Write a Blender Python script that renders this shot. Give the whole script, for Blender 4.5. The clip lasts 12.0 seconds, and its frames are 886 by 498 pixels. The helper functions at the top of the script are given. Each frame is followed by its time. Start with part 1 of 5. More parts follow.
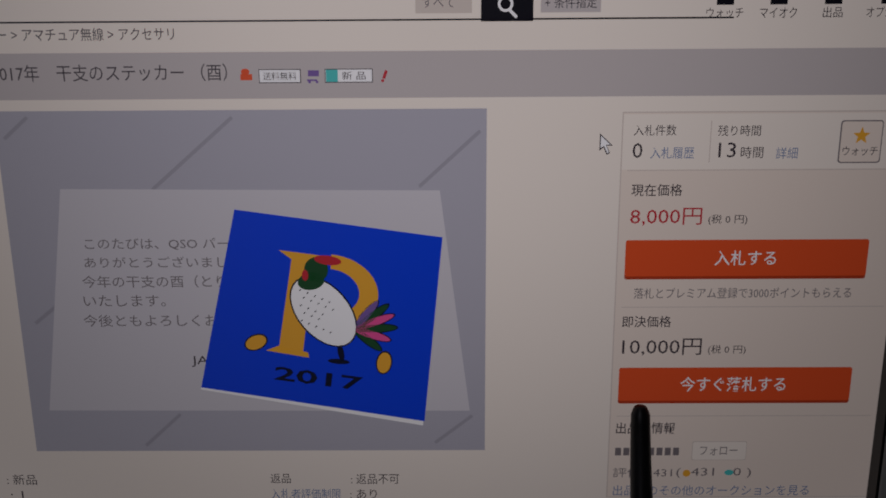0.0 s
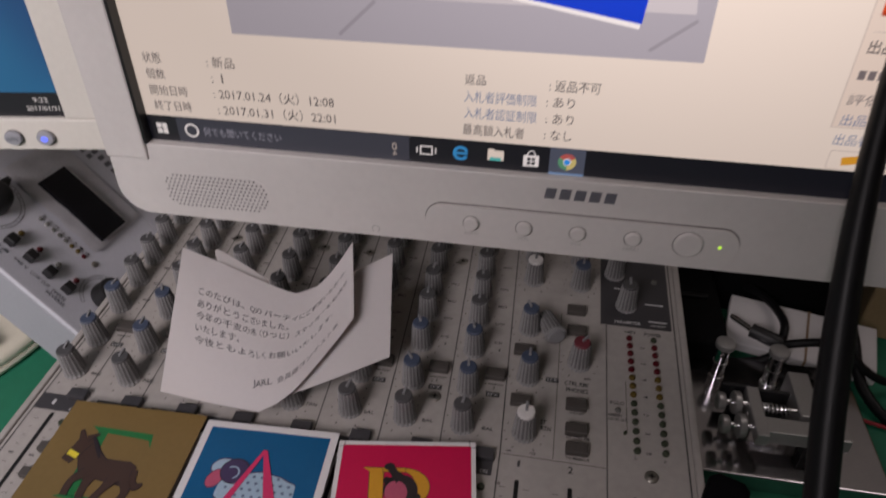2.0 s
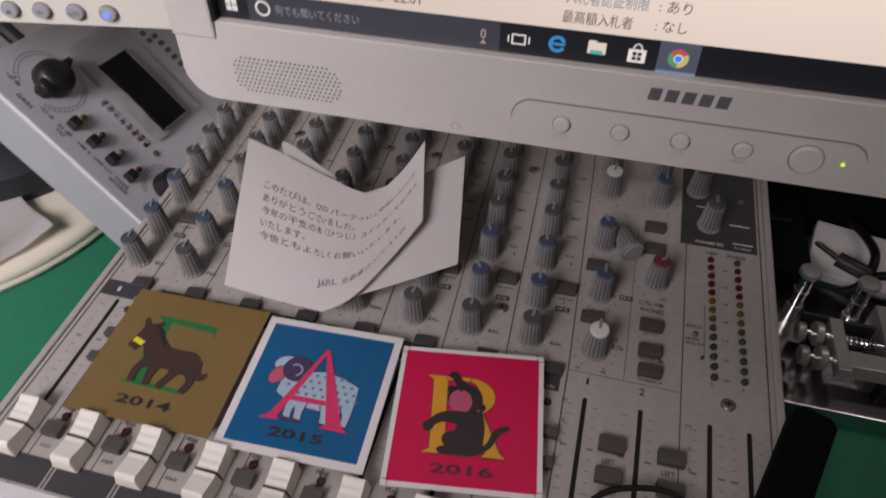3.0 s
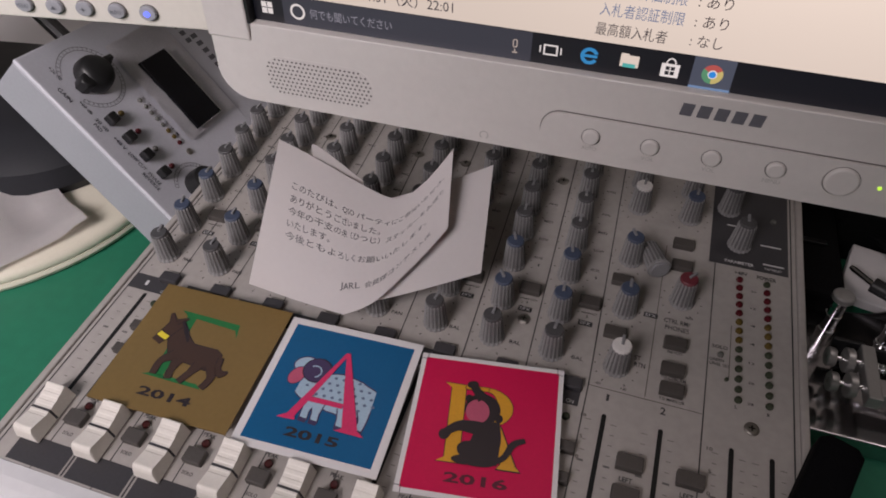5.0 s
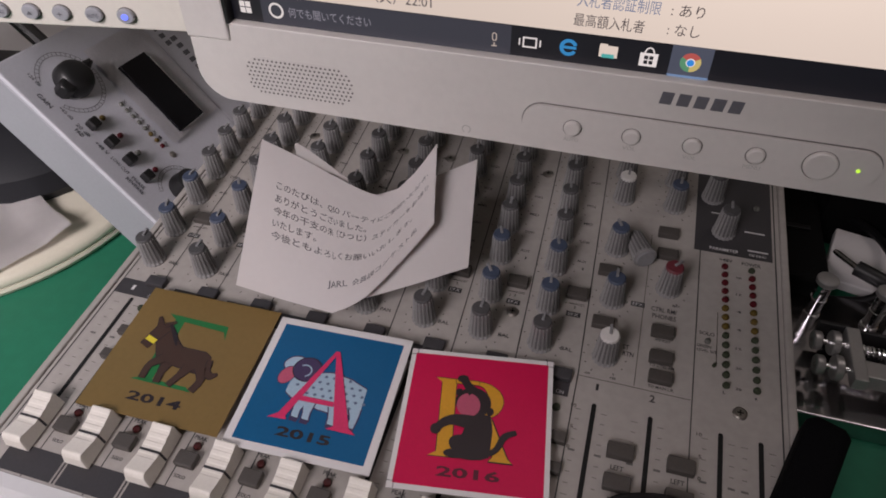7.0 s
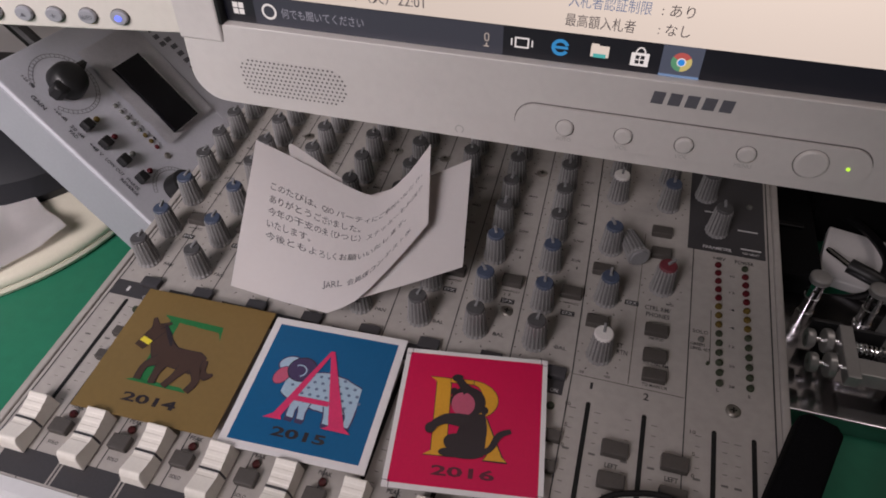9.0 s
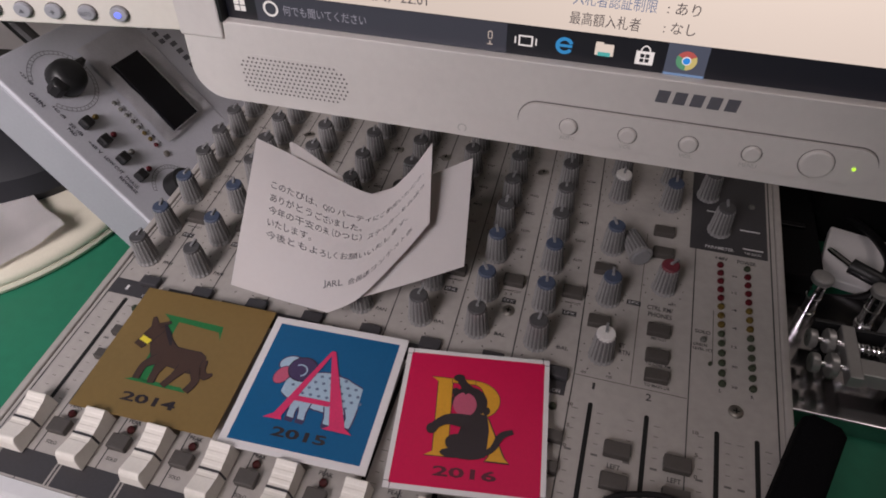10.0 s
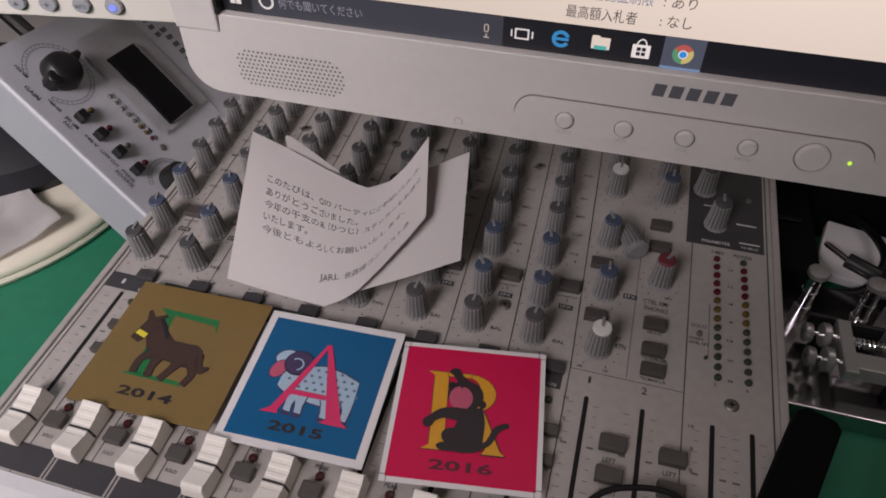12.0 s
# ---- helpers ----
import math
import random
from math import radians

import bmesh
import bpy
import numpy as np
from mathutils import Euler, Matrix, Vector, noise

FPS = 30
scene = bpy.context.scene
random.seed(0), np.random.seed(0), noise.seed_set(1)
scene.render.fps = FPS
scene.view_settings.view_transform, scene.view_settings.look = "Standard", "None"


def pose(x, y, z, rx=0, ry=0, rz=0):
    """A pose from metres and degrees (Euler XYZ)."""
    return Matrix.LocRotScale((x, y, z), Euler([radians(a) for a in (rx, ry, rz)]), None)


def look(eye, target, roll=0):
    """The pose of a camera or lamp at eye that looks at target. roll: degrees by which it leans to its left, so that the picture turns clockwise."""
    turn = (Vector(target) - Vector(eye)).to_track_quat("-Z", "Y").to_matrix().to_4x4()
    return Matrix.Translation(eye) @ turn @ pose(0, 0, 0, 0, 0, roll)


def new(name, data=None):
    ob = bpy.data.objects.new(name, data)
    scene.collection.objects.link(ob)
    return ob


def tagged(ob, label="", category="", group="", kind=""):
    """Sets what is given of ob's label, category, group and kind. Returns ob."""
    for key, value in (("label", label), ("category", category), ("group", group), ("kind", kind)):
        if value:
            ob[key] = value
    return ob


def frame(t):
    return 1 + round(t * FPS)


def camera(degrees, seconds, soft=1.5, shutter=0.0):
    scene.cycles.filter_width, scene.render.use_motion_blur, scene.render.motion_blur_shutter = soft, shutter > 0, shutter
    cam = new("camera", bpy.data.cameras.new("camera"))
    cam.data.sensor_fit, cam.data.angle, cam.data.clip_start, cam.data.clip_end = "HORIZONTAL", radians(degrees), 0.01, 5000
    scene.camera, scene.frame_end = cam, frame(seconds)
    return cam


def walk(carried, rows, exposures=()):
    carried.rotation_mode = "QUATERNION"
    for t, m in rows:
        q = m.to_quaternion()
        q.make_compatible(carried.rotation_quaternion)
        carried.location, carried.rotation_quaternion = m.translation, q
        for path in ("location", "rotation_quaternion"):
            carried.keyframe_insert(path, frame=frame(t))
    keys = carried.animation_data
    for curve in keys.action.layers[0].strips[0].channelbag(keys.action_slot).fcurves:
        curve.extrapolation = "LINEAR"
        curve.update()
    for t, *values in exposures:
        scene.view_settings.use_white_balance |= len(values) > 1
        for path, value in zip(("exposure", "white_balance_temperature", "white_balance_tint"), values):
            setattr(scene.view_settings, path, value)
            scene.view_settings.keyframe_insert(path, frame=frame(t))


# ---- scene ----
cam = camera(65.68, 12.0, soft=1.8, shutter=0.5)
PATH = [
    (0, 0.1864, -0.2215, 1.0587, 78.91, 0.35, 0.38),
    (0.5, 0.1819, -0.2204, 1.0580, 76.68, 0.25, 0.70),
    (0.6, 0.1783, -0.2196, 1.0537, 74.54, -0.31, 1.82),
    (1, 0.1652, -0.2335, 1.0431, 64.05, 0.35, 5.91),
    (1.5, 0.1636, -0.2329, 1.0339, 58.22, 0.28, 8.69),
    (2, 0.1545, -0.2189, 1.0236, 53.84, -0.03, 10.02),
    (2.5, 0.1501, -0.2122, 1.0141, 49.80, 0.14, 13.35),
    (3, 0.1397, -0.2100, 1.0104, 46.44, -0.00, 14.85),
    (3.2, 0.1399, -0.2120, 1.0074, 45.89, -0.21, 16.02),
    (4.8, 0.1388, -0.2097, 1.0093, 47.00, -0.21, 18.42),
    (5, 0.1411, -0.2089, 1.0101, 47.04, -0.17, 18.20),
    (5.5, 0.1419, -0.2091, 1.0097, 47.03, 0.08, 17.41),
    (6, 0.1413, -0.2092, 1.0095, 46.88, 0.20, 17.09),
    (6.5, 0.1428, -0.2095, 1.0100, 46.90, 0.31, 16.72),
    (7, 0.1427, -0.2095, 1.0098, 46.82, 0.47, 16.42),
    (9, 0.1440, -0.2099, 1.0103, 46.82, 0.48, 16.05),
    (9.5, 0.1431, -0.2098, 1.0099, 46.85, 0.41, 16.01),
    (10, 0.1421, -0.2090, 1.0093, 46.72, 0.27, 16.01),
    (10.5, 0.1426, -0.2090, 1.0092, 46.52, 0.17, 15.92),
    (11, 0.1432, -0.2089, 1.0094, 46.41, 0.23, 15.86),
    (11.5, 0.1425, -0.2089, 1.0089, 46.34, 0.18, 15.85),
    (12, 0.1428, -0.2088, 1.0091, 46.24, 0.14, 15.92),
]
walk(cam, [(t, pose(x, y, z, rx, ry, rz)) for t, x, y, z, rx, ry, rz in PATH],
     exposures=[(0.0, -1.86, 5950, 19), (0.5, -1.86, 6000, 20), (1.0, -1.30, 6200, 21), (1.5, -0.65, 6350, 20), (2.0, -0.18, 6500, 21), (2.5, 0.08, 6500, 21), (3.2, 0.10, 6500, 21), (5.5, 0.03, 6500, 21), (12.0, 0.08, 6500, 21)])

# ---- light ----
world = bpy.data.worlds.new("room_air")
scene.world = world
world.use_nodes = True
world.node_tree.nodes["Background"].inputs[0].default_value = (0.9, 0.95, 1.0, 1)
world.node_tree.nodes["Background"].inputs[1].default_value = 0.05


def area_lamp(name, eye, target, size, watts, colour, spread=180):
    data = bpy.data.lights.new(name, "AREA")
    data.shape, data.size, data.size_y, data.energy, data.color = "RECTANGLE", size[0], size[1], watts, colour
    data.spread = radians(spread)
    ob = new(name, data)
    ob.matrix_world = look(eye, target)
    return ob


# unseen lamp added at front left, beamed left so the right stays darker
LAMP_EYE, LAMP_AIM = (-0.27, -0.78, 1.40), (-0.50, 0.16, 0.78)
area_lamp("added_front_glow", LAMP_EYE, LAMP_AIM, (0.50, 0.40), 3.75, (1.0, 0.955, 0.935), 90)
area_lamp("ceiling_glow", (0.95, 0.25, 2.30), (0.55, 0.15, 0.8), (0.7, 0.5), 2.2, (1.0, 0.92, 0.84))
area_lamp("overhead_glow", (0.22, -0.36, 2.32), (0.20, -0.30, 0.8), (0.5, 0.4), 0.25, (1.0, 0.85, 0.70))

# ---- materials ----


def mat(name, colour, rough=0.5, metal=0.0, vary=0.12, scale=60.0, bump=0.0, bump_scale=400.0, coat=0.0, spec=0.5):
    m = bpy.data.materials.new(name)
    m.use_nodes = True
    nodes, links = m.node_tree.nodes, m.node_tree.links
    bsdf = nodes["Principled BSDF"]
    bsdf.inputs["Roughness"].default_value = rough
    bsdf.inputs["Metallic"].default_value = metal
    bsdf.inputs["Coat Weight"].default_value = coat
    bsdf.inputs["Specular IOR Level"].default_value = spec
    coord = nodes.new("ShaderNodeTexCoord")
    big, fine = nodes.new("ShaderNodeTexNoise"), nodes.new("ShaderNodeTexNoise")
    big.inputs["Scale"].default_value, fine.inputs["Scale"].default_value = scale, scale * 14
    big.inputs["Detail"].default_value, fine.inputs["Detail"].default_value = 5, 3
    for n in (big, fine):
        links.new(coord.outputs["Object"], n.inputs["Vector"])
    both = nodes.new("ShaderNodeMath")
    both.operation = "ADD"
    links.new(big.outputs["Fac"], both.inputs[0])
    links.new(fine.outputs["Fac"], both.inputs[1])
    ramp = nodes.new("ShaderNodeMapRange")
    ramp.inputs["From Min"].default_value, ramp.inputs["From Max"].default_value = 0.6, 1.4
    ramp.inputs["To Min"].default_value, ramp.inputs["To Max"].default_value = 1 - vary, 1 + vary * 0.6
    links.new(both.outputs[0], ramp.inputs["Value"])
    tint = nodes.new("ShaderNodeVectorMath")
    tint.operation = "SCALE"
    tint.inputs[0].default_value = colour
    links.new(ramp.outputs["Result"], tint.inputs["Scale"])
    links.new(tint.outputs["Vector"], bsdf.inputs["Base Color"])
    gloss = nodes.new("ShaderNodeMapRange")
    gloss.inputs["To Min"].default_value, gloss.inputs["To Max"].default_value = max(0, rough - 0.07), min(1, rough + 0.1)
    links.new(big.outputs["Fac"], gloss.inputs["Value"])
    links.new(gloss.outputs["Result"], bsdf.inputs["Roughness"])
    if bump:
        grain, relief = nodes.new("ShaderNodeTexNoise"), nodes.new("ShaderNodeBump")
        grain.inputs["Scale"].default_value, grain.inputs["Detail"].default_value = bump_scale, 4
        relief.inputs["Strength"].default_value, relief.inputs["Distance"].default_value = bump, 0.0006
        links.new(coord.outputs["Object"], grain.inputs["Vector"])
        links.new(grain.outputs["Fac"], relief.inputs["Height"])
        links.new(relief.outputs["Normal"], bsdf.inputs["Normal"])
    return m


GLOW = 0.88


def glow(name, colour, strength=1.0, painted_falloff=True):
    """A lit surface; screens have viewing-angle falloff painted into emission, brightest round their middle."""
    m = bpy.data.materials.new(name)
    m.use_nodes = True
    nodes, links = m.node_tree.nodes, m.node_tree.links
    bsdf = nodes["Principled BSDF"]
    bsdf.inputs["Base Color"].default_value = (0.015, 0.015, 0.016, 1)
    bsdf.inputs["Roughness"].default_value = 0.45
    bsdf.inputs["Emission Color"].default_value = (*colour, 1)
    bsdf.inputs["Emission Strength"].default_value = strength * GLOW
    if painted_falloff:
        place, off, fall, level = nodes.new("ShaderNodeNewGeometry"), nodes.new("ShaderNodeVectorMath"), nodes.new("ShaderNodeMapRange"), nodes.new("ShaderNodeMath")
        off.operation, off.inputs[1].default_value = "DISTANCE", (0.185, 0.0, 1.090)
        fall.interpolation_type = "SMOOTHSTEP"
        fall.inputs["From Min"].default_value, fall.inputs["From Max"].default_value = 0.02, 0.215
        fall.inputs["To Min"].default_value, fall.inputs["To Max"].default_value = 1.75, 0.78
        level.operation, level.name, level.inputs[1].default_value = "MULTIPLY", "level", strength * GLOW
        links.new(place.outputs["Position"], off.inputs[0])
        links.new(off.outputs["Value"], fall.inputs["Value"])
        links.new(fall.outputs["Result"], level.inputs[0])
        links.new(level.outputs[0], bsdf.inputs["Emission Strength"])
    return m


def lin(r, g, b):
    """Linear colour from display values 0 to 255."""
    return tuple(((v / 255) / 12.92 if v / 255 <= 0.04045 else ((v / 255 + 0.055) / 1.055) ** 2.4) for v in (r, g, b))


WHITE_PLASTIC = mat("white_plastic", (0.66, 0.63, 0.61), 0.42, vary=0.05, scale=25, bump=0.12, bump_scale=1600)
WARM_PLASTIC = mat("warm_white_plastic", (0.70, 0.67, 0.61), 0.42, vary=0.05, scale=25, bump=0.1, bump_scale=1600)
SEAM = mat("seam_shadow_plastic", (0.17, 0.16, 0.15), 0.6)
HOLE = mat("speaker_hole_dark", (0.10, 0.09, 0.09), 0.8)
LOGO_GREY = mat("grey_print", (0.13, 0.13, 0.15), 0.5)
BLACK = mat("black_plastic", (0.012, 0.012, 0.013), 0.42, vary=0.3)
RUBBER = mat("black_rubber", (0.006, 0.006, 0.007), 0.42, vary=0.3, bump=0.1, spec=0.3)
FOAM = mat("black_foam", (0.004, 0.004, 0.005), 0.9, vary=0.4, bump=0.5, bump_scale=900, spec=0.08)
CUSHION = mat("dark_grey_rubber", (0.018, 0.019, 0.023), 0.6, vary=0.2, spec=0.3)
PANEL = mat("painted_metal_panel", (0.405, 0.380, 0.355), 0.55, vary=0.12, scale=18, bump=0.05, bump_scale=2500, spec=0.12)
RAIL = mat("white_rail", (0.70, 0.70, 0.71), 0.4, vary=0.05, scale=20)
GROOVE_SHADE = mat("knob_groove_shade", (0.12, 0.117, 0.118), 0.6, vary=0.2)
KNOB = mat("grey_knob_plastic", (0.29, 0.285, 0.285), 0.55, vary=0.25, scale=200, bump=0.2)
CAP_BLACK = mat("knob_cap_black", (0.075, 0.074, 0.077), 0.5, vary=0.3)
CAP_BLUE = mat("knob_cap_blue", (0.06, 0.08, 0.13), 0.5, vary=0.25)
CAP_WHITE = mat("knob_cap_white", (0.72, 0.70, 0.68), 0.45)
CAP_RED = mat("knob_cap_red", (0.17, 0.03, 0.042), 0.5, vary=0.25)
POINTER = mat("knob_pointer", (0.25, 0.25, 0.26), 0.5)
PRINT = mat("panel_print", (0.03, 0.03, 0.033), 0.6)
PRINT_GREY = mat("grey_scale_print", (0.13, 0.125, 0.12), 0.6)
PRINT_PALE = mat("pale_print", (0.62, 0.62, 0.62), 0.6)
TAG = mat("dark_tag_strip", (0.046, 0.044, 0.048), 0.55, vary=0.15)
BUTTON = mat("grey_button", (0.072, 0.064, 0.058), 0.6, vary=0.15)
SLOT = mat("fader_slot_black", (0.004, 0.004, 0.004), 0.8)
FADER = mat("ivory_fader_cap", (0.78, 0.745, 0.68), 0.45, vary=0.07, scale=60)
LED_RED = mat("led_red", (0.085, 0.006, 0.011), 0.4, spec=0.3)
LED_YELLOW = mat("led_yellow", (0.115, 0.078, 0.018), 0.4, spec=0.3)
LED_GREEN = mat("led_green", (0.045, 0.055, 0.035), 0.4, spec=0.3)
LED_BROWN = mat("led_peak_dark", (0.055, 0.012, 0.012), 0.25)
LED_CLEAR = mat("led_clear", (0.14, 0.14, 0.13), 0.2)
LIT_GREEN = glow("lit_green_led", (0.50, 0.9, 0.06), 1.2, False)
LIT_BLUE = glow("lit_blue_led", (0.16, 0.22, 1.0), 1.6, False)
CHROME = mat("chrome", (0.88, 0.88, 0.90), 0.09, 1.0, vary=0.05)
STEEL = mat("polished_steel", (0.56, 0.54, 0.56), 0.12, 1.0, vary=0.1)
SATIN = mat("satin_steel", (0.46, 0.45, 0.44), 0.34, 0.6, vary=0.1)
SCREW = mat("screw_steel", (0.38, 0.36, 0.33), 0.35, 1.0, vary=0.2, scale=300)
PAPER = mat("white_paper", (0.74, 0.715, 0.715), 0.75, vary=0.03, scale=30, bump=0.08, bump_scale=900)
THIN = PAPER.copy()
THIN.name = "thin_paper"
tn, tl = THIN.node_tree.nodes, THIN.node_tree.links
through_light, both_sides = tn.new("ShaderNodeBsdfTranslucent"), tn.new("ShaderNodeMixShader")
through_light.inputs["Color"].default_value = (0.80, 0.70, 0.62, 1)
both_sides.inputs[0].default_value = 0.28
tl.new(tn["Principled BSDF"].outputs[0], both_sides.inputs[1])
tl.new(through_light.outputs[0], both_sides.inputs[2])
tl.new(both_sides.outputs[0], tn["Material Output"].inputs["Surface"])
INK = mat("black_ink", (0.16, 0.155, 0.16), 0.7)
GREEN_MAT = mat("green_desk_mat", (0.015, 0.19, 0.105), 0.55, vary=0.14, scale=9, bump=0.15, bump_scale=700)
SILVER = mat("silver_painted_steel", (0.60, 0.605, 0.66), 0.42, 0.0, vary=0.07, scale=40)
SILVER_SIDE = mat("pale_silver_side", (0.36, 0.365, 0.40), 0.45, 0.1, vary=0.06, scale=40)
GAP_BLACK = mat("matt_gap_black", (0.005, 0.005, 0.0055), 0.75, vary=0.4, scale=30, bump=0.1, spec=0.12)
EMBOSS_SHADE = mat("emboss_shade_tone", (0.46, 0.45, 0.43), 0.5)
GLASS_DARK = mat("dark_meter_glass", (0.006, 0.006, 0.008), 0.16, vary=0.5, scale=90, spec=0.25)
BEZEL_CLEAR = mat("clear_bezel", (0.68, 0.67, 0.69), 0.22, vary=0.12, scale=70, bump=0.4, bump_scale=120)
IVORY = mat("ivory_enamel", (0.72, 0.68, 0.56), 0.35, vary=0.06)
WALL = mat("wallpaper", (0.68, 0.66, 0.63), 0.85, vary=0.08, scale=6, bump=0.2)
CEILING = mat("ceiling_board", (0.75, 0.74, 0.71), 0.9, vary=0.05, scale=4)
FLOOR = mat("wood_floor", (0.22, 0.13, 0.07), 0.5, vary=0.25, scale=8)
WOOD = mat("desk_wood", (0.33, 0.22, 0.13), 0.5, vary=0.2, scale=12)
TAN = mat("tan_cardboard", (0.42, 0.30, 0.16), 0.8, vary=0.12, scale=30)
BROWN_LINE = mat("brown_tape", (0.28, 0.19, 0.12), 0.7)
GOLD = mat("gold_foil", (0.27, 0.17, 0.055), 0.38, 0.35, vary=0.08, scale=30)
ST_BLUE = mat("sticker_blue", (0.006, 0.105, 0.25), 0.38, vary=0.06, spec=0.22)
ST_RED = mat("sticker_crimson", (0.60, 0.010, 0.075), 0.38, vary=0.06, spec=0.22)
ST_WHITE = mat("sticker_white", (0.72, 0.70, 0.70), 0.45, vary=0.04)
INK_GREEN = mat("ink_green", (0.012, 0.16, 0.04), 0.4)
INK_BROWN = mat("ink_brown", (0.058, 0.029, 0.018), 0.4)
INK_PINK = mat("ink_pink", (0.66, 0.03, 0.13), 0.4)
INK_FACE = mat("ink_soft_pink", (0.50, 0.09, 0.16), 0.4)
INK_PALE = mat("ink_pale_blue", (0.36, 0.50, 0.62), 0.4)
INK_SPOT = mat("ink_slate_spots", (0.12, 0.16, 0.26), 0.4)
INK_PURPLE = mat("ink_purple", (0.055, 0.035, 0.10), 0.4)
INK_YELLOW = mat("ink_yellow", (0.66, 0.32, 0.015), 0.4)
INK_LEMON = mat("ink_lemon", (0.75, 0.62, 0.04), 0.4)
INK_WINE = mat("ink_wine", (0.10, 0.006, 0.022), 0.4)
INK_DARK = mat("ink_dark", (0.022, 0.014, 0.016), 0.4)
RED_WIRE = mat("red_wire", (0.35, 0.02, 0.03), 0.5)
GREY_WIRE = mat("grey_cable", (0.45, 0.44, 0.43), 0.5)

# ---- builders ----


def to_mesh(bm, name="mesh", smooth=False):
    bmesh.ops.recalc_face_normals(bm, faces=bm.faces[:])
    me = bpy.data.meshes.new(name)
    bm.to_mesh(me)
    bm.free()
    if smooth:
        for p in me.polygons:
            p.use_smooth = True
    return me


def part(name, shape, material, parent=None, label="", m=None):
    me = to_mesh(shape, name) if isinstance(shape, bmesh.types.BMesh) else shape
    if material is not None and not me.materials:
        me.materials.append(material)
    ob = new(name, me)
    if parent is not None:
        ob.parent = parent
    if m is not None:
        ob.matrix_basis = m
    return tagged(ob, label)


def thing(name, m, label, category, group="", kind=""):
    ob = new(name)
    ob.empty_display_size = 0.01
    ob.matrix_basis = m
    return tagged(ob, label, category, group, kind)


def block(sx, sy, sz, bevel=0.0, at=(0, 0, 0), segments=2):
    """A box centred on at in x and y, its underside at at's z."""
    bm = bmesh.new()
    bmesh.ops.create_cube(bm, size=1, matrix=Matrix.Translation((at[0], at[1], at[2] + sz / 2)) @ Matrix.Diagonal((sx, sy, sz, 1)))
    if bevel:
        bmesh.ops.bevel(bm, geom=bm.edges[:], offset=bevel, segments=segments, profile=0.5, affect="EDGES")
    return bm


def lathe(profile, n=32, ribs=0, depth=0.0, bm=None, m=None):
    """Turns (radius, height) pairs round z, with ribs round the side where wanted."""
    bm = bm or bmesh.new()
    m = m or Matrix()
    rings = []
    for r, h in profile:
        ring = []
        for i in range(n):
            a = 2 * math.pi * i / n
            rr = r - (depth if ribs and r > depth * 3 and (i * ribs * 2 // n) % 2 else 0)
            ring.append(bm.verts.new(m @ Vector((rr * math.cos(a), rr * math.sin(a), h))))
        rings.append(ring)
    for a, b in zip(rings, rings[1:]):
        for i in range(n):
            bm.faces.new((a[i], a[(i + 1) % n], b[(i + 1) % n], b[i]))
    bm.faces.new(rings[0][::-1])
    bm.faces.new(rings[-1])
    return bm


def prism(outline, low, high, bevel=0.0, bm=None):
    bm = bm or bmesh.new()
    a = [bm.verts.new((x, y, low)) for x, y in outline]
    b = [bm.verts.new((x, y, high)) for x, y in outline]
    bm.faces.new(a[::-1])
    top = bm.faces.new(b)
    for i in range(len(a)):
        bm.faces.new((a[i], a[(i + 1) % len(a)], b[(i + 1) % len(a)], b[i]))
    if bevel:
        bmesh.ops.bevel(bm, geom=list(top.edges), offset=bevel, segments=3, profile=0.5, affect="EDGES")
    return bm


def spline(points, steps=8):
    """A smooth line through the points."""
    pts = [Vector(p) for p in points]
    out = []
    for i in range(len(pts) - 1):
        p0, p1, p2, p3 = pts[max(i - 1, 0)], pts[i], pts[i + 1], pts[min(i + 2, len(pts) - 1)]
        for k in range(steps):
            t = k / steps
            out.append(0.5 * ((2 * p1) + (p2 - p0) * t + (2 * p0 - 5 * p1 + 4 * p2 - p3) * t * t + (3 * p1 - p0 - 3 * p2 + p3) * t ** 3))
    return out + [pts[-1]]


def tube(points, radius, n=12, bm=None):
    """A round cord along the points; radius is a number or a function of 0 to 1."""
    bm = bm or bmesh.new()
    pts = [Vector(p) for p in points]
    rings, side = [], None
    for i, p in enumerate(pts):
        d = (pts[min(i + 1, len(pts) - 1)] - pts[max(i - 1, 0)]).normalized()
        if side is None:
            side = d.orthogonal().normalized()
        side = (side - d * side.dot(d)).normalized()
        up = d.cross(side)
        r = radius(i / (len(pts) - 1)) if callable(radius) else radius
        rings.append([bm.verts.new(p + (side * math.cos(a) + up * math.sin(a)) * r) for a in (2 * math.pi * k / n for k in range(n))])
    for a, b in zip(rings, rings[1:]):
        for i in range(n):
            bm.faces.new((a[i], a[(i + 1) % n], b[(i + 1) % n], b[i]))
    bm.faces.new(rings[0][::-1])
    bm.faces.new(rings[-1])
    return bm


def smooth(me):
    for p in me.polygons:
        p.use_smooth = True
    me.set_sharp_from_angle(angle=radians(38))
    return me


def oval(cx, cy, rx, ry, turn=0.0, n=28, start=0, end=360):
    c, s = math.cos(radians(turn)), math.sin(radians(turn))
    out = []
    for i in range(n):
        a = radians(start + (end - start) * i / (n if end - start == 360 else n - 1))
        x, y = rx * math.cos(a), ry * math.sin(a)
        out.append((cx + x * c - y * s, cy + x * s + y * c))
    return out


def rect(cx, cy, w, h, turn=0.0):
    c, s = math.cos(radians(turn)), math.sin(radians(turn))
    return [(cx + x * c - y * s, cy + x * s + y * c) for x, y in ((-w / 2, -h / 2), (w / 2, -h / 2), (w / 2, h / 2), (-w / 2, h / 2))]


